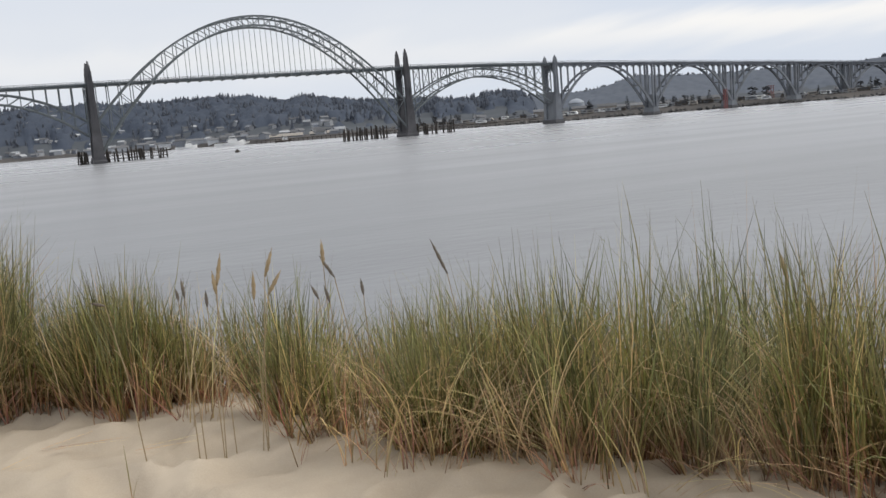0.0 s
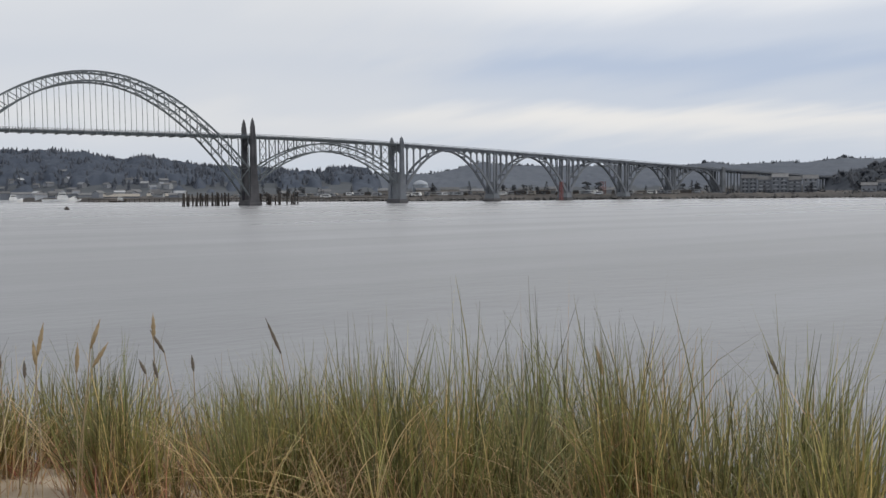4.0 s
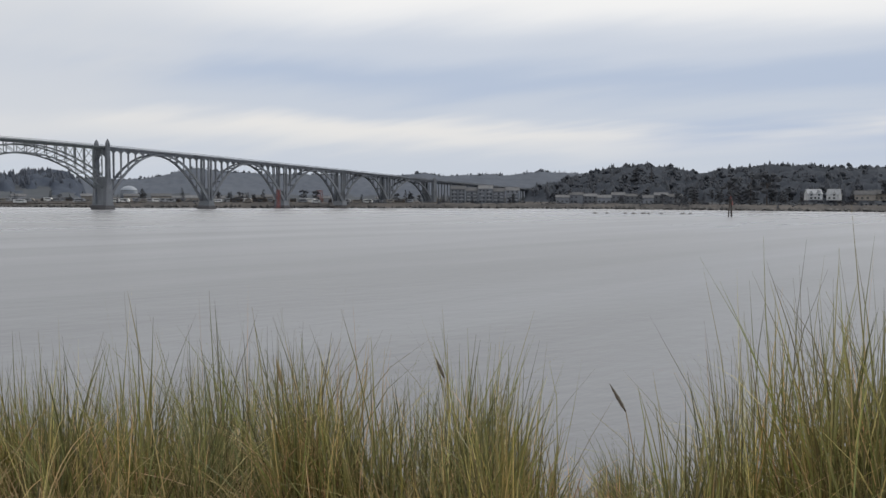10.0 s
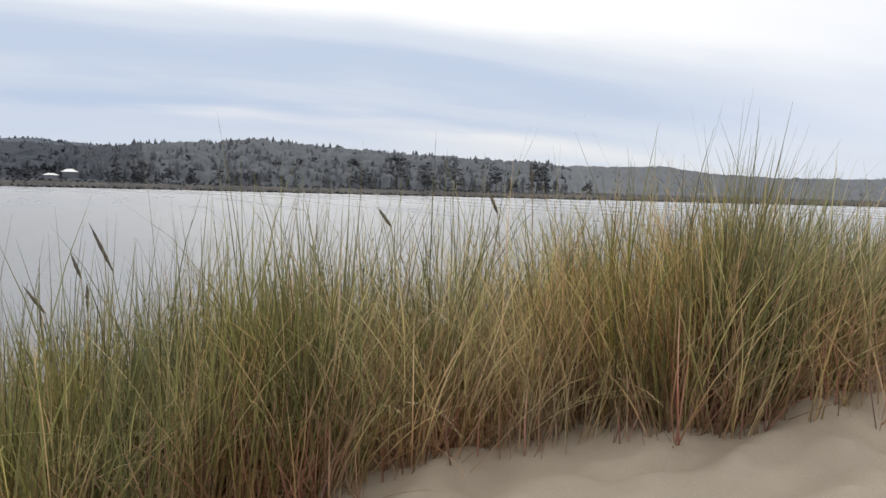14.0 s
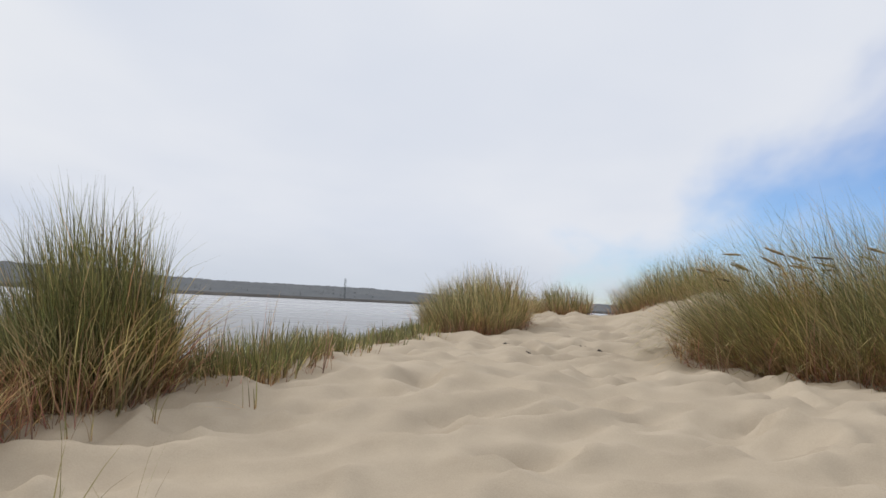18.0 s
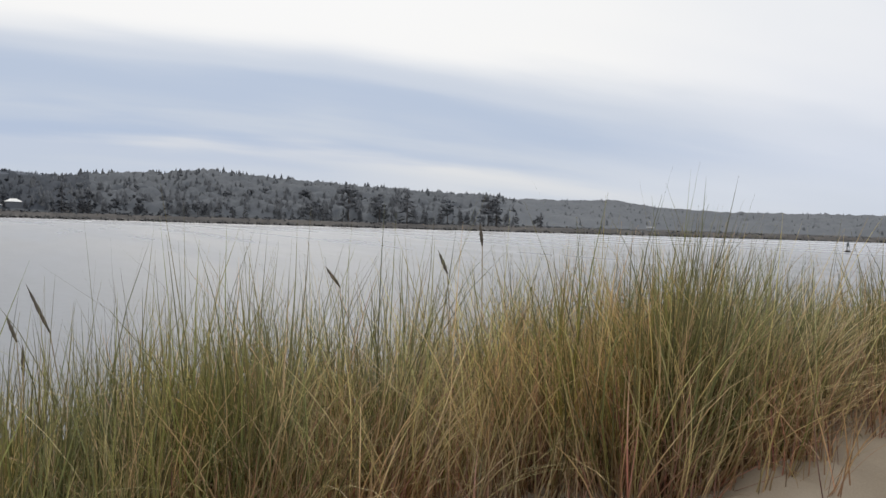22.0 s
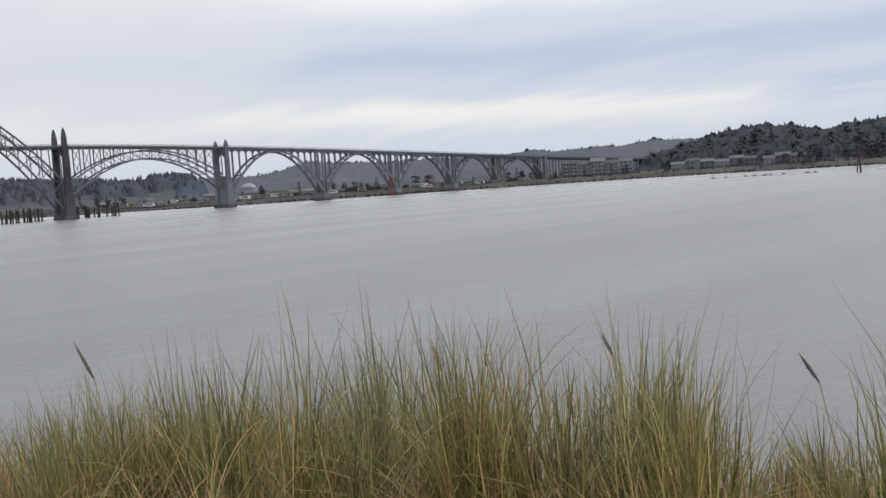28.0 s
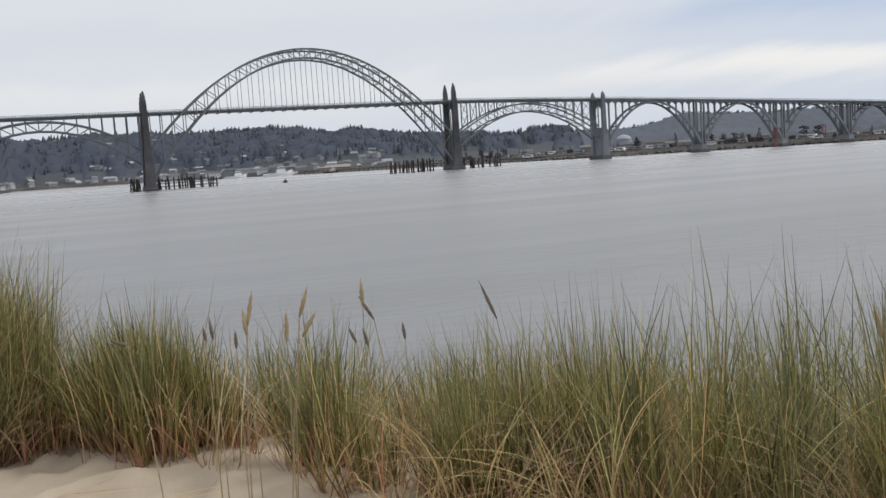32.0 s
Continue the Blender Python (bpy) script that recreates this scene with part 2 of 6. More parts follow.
M_MIDCANOPY = material("haze_tinted_hill_canopy", (0.056, 0.068, 0.092), (0.074, 0.087, 0.112), 0.95, 0.02, 0.2, spec=0.05)
M_FARCANOPY = material("haze_tinted_far_canopy", (0.095, 0.108, 0.134), (0.115, 0.129, 0.154), 0.95, 0.004, 0.05, spec=0.05)
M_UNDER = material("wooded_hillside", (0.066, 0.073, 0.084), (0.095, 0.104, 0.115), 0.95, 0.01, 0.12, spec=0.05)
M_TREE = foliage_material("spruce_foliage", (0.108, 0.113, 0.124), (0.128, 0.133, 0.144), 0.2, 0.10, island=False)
# the spruce leaves again, base colour lightened as if by haze
M_EASTTREE = foliage_material("haze_paled_spruce_foliage", (0.182, 0.190, 0.205), (0.206, 0.214, 0.229), 0.2, 0.10, island=False)
M_BARK = material("bark", (0.06, 0.05, 0.042), (0.11, 0.09, 0.075), 0.9, 1.0)
M_LAND = material("scrubby_bank", (0.050, 0.047, 0.048), (0.120, 0.110, 0.102), 0.95, 0.02, 0.25, c3=(0.078, 0.073, 0.071), spec=0.1)
M_BANKGRASS = material("dry_bank_grass", (0.150, 0.138, 0.112), (0.245, 0.225, 0.178), 0.95, 0.1, 1.0, rand=0.2, island=True, spec=0.05)
M_WHITE = material("white_paint", (0.62, 0.62, 0.61), (0.78, 0.78, 0.77), 0.6, 0.4, rand=0.12)
M_PALEWALL = material("pale_siding", (0.42, 0.43, 0.44), (0.55, 0.56, 0.57), 0.8, 0.5, rand=0.15)
M_GREYWALL = material("grey_siding", (0.26, 0.27, 0.285), (0.35, 0.36, 0.375), 0.8, 0.5, rand=0.25)
M_FLATS = material("weathered_grey_siding", (0.155, 0.166, 0.188), (0.215, 0.227, 0.25), 0.8, 0.5, rand=0.25)
M_TANWALL = material("tan_siding", (0.22, 0.20, 0.18), (0.31, 0.285, 0.25), 0.8, 0.5, rand=0.25)
M_ROOF = material("grey_shingle_roof", (0.085, 0.087, 0.093), (0.15, 0.152, 0.158), 0.85, 0.5, rand=0.35)
M_GLASSDARK = material("dark_window_glass", (0.03, 0.035, 0.04), (0.06, 0.065, 0.07), 0.15, 0.5)
M_RED = material("red_paint", (0.15, 0.042, 0.04), (0.22, 0.06, 0.055), 0.6, 0.5)
M_ROCK = material("wet_rock", (0.028, 0.027, 0.027), (0.075, 0.071, 0.067), 0.6, 0.3, 2.0, rand=0.2, island=True)
M_BLUEGREY = material("blue_grey_cladding", (0.24, 0.27, 0.31), (0.32, 0.35, 0.39), 0.6, 0.1)


def grass_material(name, base, mid, tip, glow, rand):
    """Blade colour from its foot to its tip (UV v), with a random tint for each blade."""
    m = bpy.data.materials.new(name)
    m.use_nodes = True
    n, l = m.node_tree.nodes, m.node_tree.links
    n.remove(n["Principled BSDF"])
    uv = n.new("ShaderNodeUVMap")
    sp = n.new("ShaderNodeSeparateXYZ")
    l.new(uv.outputs[0], sp.inputs[0])
    r = n.new("ShaderNodeValToRGB")
    e = r.color_ramp.elements
    e[0].position, e[0].color = 0.05, (*base, 1)
    e[1].position, e[1].color = 1.0, (*tip, 1)
    k = e.new(0.38)
    k.color = (*mid, 1)
    k = e.new(0.75)
    k.color = (*[(a + b) / 2 for a, b in zip(mid, tip)], 1)
    l.new(sp.outputs[1], r.inputs[0])
    g = n.new("ShaderNodeNewGeometry")
    hsv = n.new("ShaderNodeHueSaturation")
    for out, (lo, hi), slot in (("Random Per Island", (1 - rand, 1 + rand), "Value"),):
        mr = n.new("ShaderNodeMapRange")
        mr.inputs[3].default_value, mr.inputs[4].default_value = lo, hi
        l.new(g.outputs[out], mr.inputs[0])
        l.new(mr.outputs[0], hsv.inputs[slot])
    wn2 = n.new("ShaderNodeTexWhiteNoise")
    wn2.noise_dimensions = "1D"
    l.new(g.outputs["Random Per Island"], wn2.inputs["W"])
    mr = n.new("ShaderNodeMapRange")
    mr.inputs[3].default_value, mr.inputs[4].default_value = 0.455, 0.525
    l.new(wn2.outputs[0], mr.inputs[0])
    # tussocks differ a little in hue
    tcn = n.new("ShaderNodeTexCoord")
    nz = n.new("ShaderNodeTexNoise")
    nz.inputs["Scale"].default_value, nz.inputs["Detail"].default_value = 1.7, 2
    l.new(tcn.outputs["Object"], nz.inputs["Vector"])
    hs = n.new("ShaderNodeMath")
    hs.operation = "MULTIPLY_ADD"
    l.new(nz.outputs[0], hs.inputs[0])
    hs.inputs[1].default_value, hs.inputs[2].default_value = 0.07, -0.03
    ad = n.new("ShaderNodeMath")
    ad.operation = "ADD"
    l.new(hs.outputs[0], ad.inputs[0])
    l.new(mr.outputs[0], ad.inputs[1])
    l.new(ad.outputs[0], hsv.inputs["Hue"])
    sat = n.new("ShaderNodeMapRange")
    sat.inputs[1].default_value, sat.inputs[2].default_value, sat.inputs[3].default_value, sat.inputs[4].default_value = 0.3, 0.7, 1.15, 0.85
    l.new(nz.outputs[0], sat.inputs[0])
    l.new(sat.outputs[0], hsv.inputs["Saturation"])
    l.new(r.outputs[0], hsv.inputs["Color"])
    d = n.new("ShaderNodeBsdfDiffuse")
    t = n.new("ShaderNodeBsdfTranslucent")
    gl = n.new("ShaderNodeBsdfGlossy")
    gl.inputs["Roughness"].default_value = 0.45
    l.new(hsv.outputs[0], d.inputs[0])
    l.new(hsv.outputs[0], t.inputs[0])
    mx = n.new("ShaderNodeMixShader")
    mx.inputs[0].default_value = glow
    l.new(d.outputs[0], mx.inputs[1])
    l.new(t.outputs[0], mx.inputs[2])
    mx2 = n.new("ShaderNodeMixShader")
    mx2.inputs[0].default_value = 0.05
    l.new(mx.outputs[0], mx2.inputs[1])
    l.new(gl.outputs[0], mx2.inputs[2])
    l.new(mx2.outputs[0], n["Material Output"].inputs[0])
    return m


# green feet are brownish, and lightened to offset shade deep in the grass
M_GREEN = grass_material("green_beach_grass", (0.36, 0.245, 0.12), (0.200, 0.198, 0.068), (0.202, 0.200, 0.080), 0.44, 0.62)
M_STRAW = grass_material("straw_beach_grass", (0.42, 0.295, 0.16), (0.52, 0.415, 0.195), (0.50, 0.40, 0.19), 0.38, 0.55)
M_BLEACHED = grass_material("bleached_beach_grass", (0.40, 0.29, 0.16), (0.60, 0.485, 0.265), (0.56, 0.45, 0.245), 0.34, 0.45)
M_LITTER = grass_material("brown_dead_grass", (0.28, 0.155, 0.096), (0.40, 0.24, 0.142), (0.49, 0.345, 0.20), 0.34, 0.5)
M_SEED = material("tan_seed_head", (0.24, 0.18, 0.10), (0.40, 0.31, 0.19), 0.9, 20, 120)
M_SEED_DARK = material("dark_seed_head", (0.09, 0.075, 0.06), (0.18, 0.15, 0.12), 0.9, 20, 120)


def water_material():
    m = bpy.data.materials.new("estuary_water")
    m.use_nodes = True
    n, l = m.node_tree.nodes, m.node_tree.links
    b = n["Principled BSDF"]
    b.inputs["Roughness"].default_value, b.inputs["IOR"].default_value = 0.15, 1.40
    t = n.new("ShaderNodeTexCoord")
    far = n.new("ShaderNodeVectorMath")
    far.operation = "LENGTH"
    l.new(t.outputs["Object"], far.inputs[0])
    calm = n.new("ShaderNodeMapRange")
    for i, v in enumerate((60.0, 760.0, 0.30, 0.26)):
        calm.inputs[i + 1].default_value = v
    l.new(far.outputs["Value"], calm.inputs[0])
    # the brighter reflection of far water is painted into its base colour
    far_sheen = n.new("ShaderNodeMapRange")
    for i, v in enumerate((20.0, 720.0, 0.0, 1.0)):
        far_sheen.inputs[i + 1].default_value = v
    l.new(far.outputs["Value"], far_sheen.inputs[0])
    chop = n.new("ShaderNodeMapRange")
    for i, v in enumerate((60.0, 620.0, 0.35, 0.26)):
        chop.inputs[i + 1].default_value = v
    l.new(far.outputs["Value"], chop.inputs[0])
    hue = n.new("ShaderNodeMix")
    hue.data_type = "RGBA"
    l.new(far_sheen.outputs[0], hue.inputs["Factor"])
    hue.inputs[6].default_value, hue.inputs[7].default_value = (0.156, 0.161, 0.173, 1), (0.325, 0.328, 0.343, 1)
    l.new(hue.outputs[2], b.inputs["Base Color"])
    streak = n.new("ShaderNodeMapping")
    streak.inputs["Scale"].default_value, streak.inputs["Rotation"].default_value = (0.006, 0.045, 1), (0, 0, radians(38))
    l.new(t.outputs["Object"], streak.inputs[0])
    gust = n.new("ShaderNodeTexNoise")
    gust.inputs["Scale"].default_value, gust.inputs["Detail"].default_value = 1.0, 4
    l.new(streak.outputs[0], gust.inputs["Vector"])
    lift = n.new("ShaderNodeMapRange")
    for i, v in enumerate((0.35, 0.65, 0.7, 1.3)):
        lift.inputs[i + 1].default_value = v
    l.new(gust.outputs[0], lift.inputs[0])
    ruffle = n.new("ShaderNodeMapRange")
    for i, v in enumerate((0.35, 0.65, 0.85, 1.15)):
        ruffle.inputs[i + 1].default_value = v
    l.new(gust.outputs[0], ruffle.inputs[0])
    sheen = n.new("ShaderNodeMath")
    sheen.operation = "MULTIPLY"
    l.new(chop.outputs[0], sheen.inputs[0])
    l.new(ruffle.outputs[0], sheen.inputs[1])
    l.new(sheen.outputs[0], b.inputs["Roughness"])
    rough = n.new("ShaderNodeMath")
    rough.operation = "MULTIPLY"
    l.new(calm.outputs[0], rough.inputs[0])
    l.new(lift.outputs[0], rough.inputs[1])
    last = None
    for scale, stretch, dist in ((1.8, (1, 1.7, 1), 0.045), (0.4, (1, 2.0, 1), 0.22), (0.06, (1, 2.6, 1), 0.25)):
        mp = n.new("ShaderNodeMapping")
        mp.inputs["Scale"].default_value = stretch
        mp.inputs["Rotation"].default_value = (0, 0, radians(35))
        l.new(t.outputs["Object"], mp.inputs[0])
        nz = n.new("ShaderNodeTexNoise")
        nz.inputs["Scale"].default_value, nz.inputs["Detail"].default_value = scale, 3
        l.new(mp.outputs[0], nz.inputs["Vector"])
        bp = n.new("ShaderNodeBump")
        bp.inputs["Distance"].default_value = dist
        l.new(rough.outputs[0], bp.inputs["Strength"])
        l.new(nz.outputs[0], bp.inputs["Height"])
        if last:
            l.new(last.outputs[0], bp.inputs["Normal"])
        last = bp
    l.new(last.outputs[0], b.inputs["Normal"])
    return m


M_WATER = water_material()


# ---- mesh helpers ----
class Geo:
    def __init__(self):
        self.v, self.f = [], []

    def add(self, verts, faces):
        k = len(self.v)
        self.v += [tuple(p) for p in verts]
        self.f += [tuple(i + k for i in q) for q in faces]
        return self

    def box(self, x0, x1, y0, y1, z0, z1):
        v = [(x, y, z) for z in (z0, z1) for x, y in ((x0, y0), (x1, y0), (x1, y1), (x0, y1))]
        return self.add(v, [(3, 2, 1, 0), (4, 5, 6, 7), (0, 1, 5, 4), (1, 2, 6, 5), (2, 3, 7, 6), (3, 0, 4, 7)])

    def loft(self, rings, cap=True):
        """Rings of equally many points, joined in order."""
        k, n = len(self.v), len(rings[0])
        for r in rings:
            self.v += [tuple(p) for p in r]
        for i in range(len(rings) - 1):
            for j in range(n):
                a, b = k + i * n + j, k + i * n + (j + 1) % n
                self.f.append((a, b, b + n, a + n))
        if cap:
            self.f.append(tuple(k + j for j in reversed(range(n))))
            self.f.append(tuple(k + (len(rings) - 1) * n + j for j in range(n)))
        return self

    def beam(self, p, q, w, h):
        """A square bar from p to q, w across and h in its upright plane."""
        p, q = Vector(p), Vector(q)
        d = (q - p).normalized()
        up = Vector((0, 0, 1)) if abs(d.z) < 0.95 else Vector((1, 0, 0))
        s = d.cross(up).normalized() * w / 2
        u = s.cross(d).normalized() * h / 2
        return self.loft([[c + s + u, c - s + u, c - s - u, c + s - u] for c in (p, q)])

    def tube(self, pts, radii, n=6):
        rings = []
        for i, p in enumerate(pts):
            a, b = Vector(pts[max(i - 1, 0)]), Vector(pts[min(i + 1, len(pts) - 1)])
            d = (b - a).normalized()
            up = Vector((0, 0, 1)) if abs(d.z) < 0.9 else Vector((1, 0, 0))
            s = d.cross(up).normalized()
            u = s.cross(d)
            rings.append([Vector(p) + radii[i] * (math.cos(6.2832 * k / n) * s + math.sin(6.2832 * k / n) * u) for k in range(n)])
        return self.loft(rings)

    def mesh(self, name, mat, smooth=False):
        me = bpy.data.meshes.new(name)
        me.from_pydata([tuple(p) for p in self.v], [], self.f)
        me.materials.append(mat)
        if smooth:
            me.shade_smooth()
        return me


def part(name, geo, mat, parent=None, label="", smooth=False):
    ob = new(name, geo.mesh(name, mat, smooth) if isinstance(geo, Geo) else geo)
    ob.parent = parent
    if label:
        ob["label"] = label
    return ob


def thing(name, label, category, at=(0, 0, 0), rz=0.0, group="", kind=""):
    ob = new(name)
    ob.matrix_basis = pose(*at, 0, 0, rz)
    return tagged(ob, label, category, group, kind)


def array_mesh(name, verts, faces, mat, uv=None, smooth=False):
    """A mesh from arrays of points and of equal-sided faces."""
    me = bpy.data.meshes.new(name)
    nv, (nf, k) = len(verts), faces.shape
    me.vertices.add(nv)
    me.vertices.foreach_set("co", np.asarray(verts, np.float32).ravel())
    me.loops.add(nf * k)
    me.loops.foreach_set("vertex_index", faces.astype(np.int32).ravel())
    me.polygons.add(nf)
    me.polygons.foreach_set("loop_start", np.arange(0, nf * k, k, dtype=np.int32))
    if uv is not None:
        u = me.uv_layers.new(name="UVMap")
        u.data.foreach_set("uv", np.asarray(uv, np.float32)[faces.ravel()].ravel())
    me.materials.append(mat)
    me.update(calc_edges=True)
    me.validate()
    if smooth:
        me.shade_smooth()
    return me


_lat = np.random.RandomState(5).rand(256, 256)


def vnoise(x, y):
    """Smooth value noise, 0 to 1, one cell a unit."""
    xi, yi = np.floor(x).astype(int), np.floor(y).astype(int)
    fx, fy = x - xi, y - yi
    fx, fy = fx * fx * (3 - 2 * fx), fy * fy * (3 - 2 * fy)
    g = lambda a, b: _lat[a % 256, b % 256]
    return (g(xi, yi) * (1 - fx) + g(xi + 1, yi) * fx) * (1 - fy) + (g(xi, yi + 1) * (1 - fx) + g(xi + 1, yi + 1) * fx) * fy


# ---- the dune ----
EDGE = np.array([(-14, 9.5), (-4, 6.9), (-1.2, 6.1), (-0.2, 5.62), (0.12, 5.52), (0.43, 5.35), (0.69, 5.04), (0.94, 4.65), (1.16, 4.28), (1.27, 3.9), (1.36, 3.66), (1.58, 3.44), (1.93, 3.15), (2.14, 2.92), (2.34, 2.68), (2.67, 2.24),
                 (2.93, 1.3), (3.04, 0.2), (3.12, -0.8), (3.17, -1.6), (3.12, -1.95), (3.08, -2.3), (2.9, -2.6), (2.66, -2.86), (2.66, -3.1), (2.5, -3.3), (2.7, -3.6), (2.72, -3.86), (2.54, -4.12), (2.46, -4.55), (2.27, -4.8), (2.2, -5.2),
                 (1.88, -5.45), (1.7, -5.95), (1.62, -6.5), (1.68, -7.6), (1.5, -8.8), (1.28, -10.5), (1.0, -12.5), (0.8, -16), (2, -40)])


def edge_distance(x, y):
    """How far a point lies beyond the front of the grass, on the water's side."""
    x, y = np.asarray(x, float), np.asarray(y, float)
    best, sign = np.full(x.shape, 1e9), np.ones(x.shape)
    for (ax, ay), (bx, by) in zip(EDGE[:-1], EDGE[1:]):
        dx, dy = bx - ax, by - ay
        t = np.clip(((x - ax) * dx + (y - ay) * dy) / (dx * dx + dy * dy), 0, 1)
        ex, ey = x - ax - t * dx, y - ay - t * dy
        d = np.hypot(ex, ey)
        s = np.where(dx * ey - dy * ex > 0, 1.0, -1.0)
        near = d < best
        best, sign = np.where(near, d, best), np.where(near, s, sign)
    return best * sign


def dune_spine(y):
    ys = (-60, -30, -20, -16, -13, -12, -10.5, -9, -8, -7, -5.5, -4.5, -3.6, -2.6, -1.5, 0, 2, 4, 5, 8)
    zs = (5.0, 7.0, 7.75, 8.03, 8.14, 8.12, 8.0, 7.92, 7.86, 7.86, 7.80, 7.62, 7.42, 7.18, 6.95, 6.72, 6.55, 6.5, 6.6, 6.5)
    return sum(np.interp(y + o, ys, zs) for o in (-0.8, -0.4, 0, 0.4, 0.8)) / 5


def dune(x, y):
    x, y = np.asarray(x, float), np.asarray(y, float)
    d = edge_distance(x, y)
    z = dune_spine(y)
    out = np.maximum(d - 0.2, 0)
    z = z - 0.26 * out - 0.012 * np.minimum(out, 20) ** 2 * (out < 20) - 4.8 * (out >= 20)
    z = z - 0.02 * np.maximum(-x - 8, 0) ** 1.2
    # the crest rises away from the water
    rise = np.clip((0.3 - x) / 1.5, 0, 1) * np.clip((-8.6 - y) / 3.0, 0, 1)
    z = z + 0.34 * rise * rise * (3 - 2 * rise)
    z = z + 0.10 * (vnoise(x * 0.45 + 7, y * 0.45) - 0.5)
    soft = np.clip(1.0 - out / 1.5, 0.2, 1)
    lump = vnoise(x * 1.5 + 0.5 * y + 0.7 * vnoise(x * 1.1, y * 1.1 + 9), y * 1.9 - 0.4 * x + 31)
    crest = 1 - np.abs(2 * vnoise(x * 2.1 + 0.35 * y + 3, y * 1.5 - 0.5 * x + 17) - 1)
    foot = np.clip(vnoise(x * 5.2 + 13, y * 4.4 + 23) - 0.58, 0, 1) + 0.6 * np.clip(vnoise(x * 8.3 + 3, y * 7.1 + 29) - 0.6, 0, 1)
    pit = np.clip(vnoise(x * 3.3 + 40, y * 3.9 + 3) - 0.62, 0, 1)
    rip = 0.035 * (lump - 0.5) + 0.015 * (crest ** 3 - 0.3) + 0.018 * (vnoise(x * 5.3 + 11, y * 6.1) - 0.5) + 0.008 * (vnoise(x * 13 + 5, y * 14) - 0.5) - 0.04 * pit - 0.05 * foot
    return np.maximum(z + rip * soft, -1.5)


def axis(*spans):
    out = []
    for a, b, s in spans:
        out.append(np.arange(a, b, s))
    return np.concatenate(out + [np.array([spans[-1][1]])])


gx = axis((-60, -10, 2.5), (-10, -4, 0.25), (-4, 4, 0.048), (4, 8, 0.2), (8, 30, 1.0))
gy = axis((-70, -18, 2.0), (-18, -13, 0.2), (-13, 6.5, 0.05), (6.5, 12, 0.25), (12, 40, 1.0))
GX, GY = np.meshgrid(gx, gy)
GZ = dune(GX, GY)
for fx, fy, r, dep in ((0.44, -8.12, 0.12, 0.10), (0.69, -9.05, 0.16, 0.10), (0.62, -8.75, 0.14, 0.08), (-0.05, -8.6, 0.13, 0.08), (-0.35, -8.9, 0.12, 0.07), (-0.6, -8.8, 0.11, 0.07), (0.1, -10.6, 0.2, 0.08),
                        (0.3, -11.4, 0.2, 0.08), (0.0, -5.6, 0.2, 0.05), (0.7, -5.0, 0.2, 0.05), (-0.6, -5.2, 0.22, 0.06), (-0.2, -6.6, 0.2, 0.05)):
    GZ -= dep * np.exp(-((GX - fx) ** 2 + (GY - fy) ** 2) / r ** 2)
# old footprints, softened by the wind, with low rims
dent = np.random.RandomState(33)
for k in range(2200):
    fx, fy = dent.uniform(-3.2, 3.0), dent.uniform(-12.5, 6.0)
    if edge_distance(fx, fy) > -0.1:
        continue
    a, long, wide, dep = dent.normal(0.3, 0.7), dent.uniform(0.12, 0.26), dent.uniform(0.07, 0.14), dent.uniform(0.010, 0.038)
    i0, i1 = np.searchsorted(gx, (fx - 0.7, fx + 0.7))
    j0, j1 = np.searchsorted(gy, (fy - 0.7, fy + 0.7))
    ex, ey = GX[j0:j1, i0:i1] - fx, GY[j0:j1, i0:i1] - fy
    u, v = (ex * math.cos(a) + ey * math.sin(a)) / long, (ey * math.cos(a) - ex * math.sin(a)) / wide
    rr = u * u + v * v
    GZ[j0:j1, i0:i1] += dep * (0.75 * np.exp(-(np.sqrt(rr) - 1.45) ** 2 / 0.12) * np.clip(0.5 + 0.6 * v, 0, 1) - np.exp(-rr ** 2))
idx = np.arange(GX.size).reshape(GX.shape)
quads = np.stack([idx[:-1, :-1], idx[:-1, 1:], idx[1:, 1:], idx[1:, :-1]], -1).reshape(-1, 4)
dune_ob = new("ground", array_mesh("ground", np.stack([GX, GY, GZ], -1).reshape(-1, 3), quads, M_SAND, smooth=True))
tagged(dune_ob, "pale rippled dry sand dune sloping to the water", "sand dune", kind="structure")

# ---- water ----
wr = [0, 30, 120, 400, 1000, 2200, 4700]
wv = [(0, 0, 0)]
SEG = 96
for r in wr[1:]:
    wv += [(r * math.sin(6.283185 * k / SEG), r * math.cos(6.283185 * k / SEG), 0) for k in range(SEG)]
g = Geo()
g.v = wv
for k in range(SEG):
    g.f.append((0, 1 + (k + 1) % SEG, 1 + k))
    for i in range(len(wr) - 2):
        a, b = 1 + i * SEG + k, 1 + i * SEG + (k + 1) % SEG
        g.f.append((a, b, b + SEG, a + SEG))
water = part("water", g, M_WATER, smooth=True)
tagged(water, "calm grey estuary water with faint ripples", "water", kind="structure")

# ---- far land ----
SHORE = ((-40, 900), (-5, 960), (-3.4, 1000), (-2.6, 1350), (5, 1300), (11, 1090), (15, 940), (19, 900), (26, 810), (33, 745), (40, 745), (50, 780), (60, 790), (70, 745), (80, 725), (90, 740), (100, 765), (110, 800),
         (120, 870), (130, 985), (140, 1150), (150, 1450), (160, 1900), (170, 2300), (200, 2700))
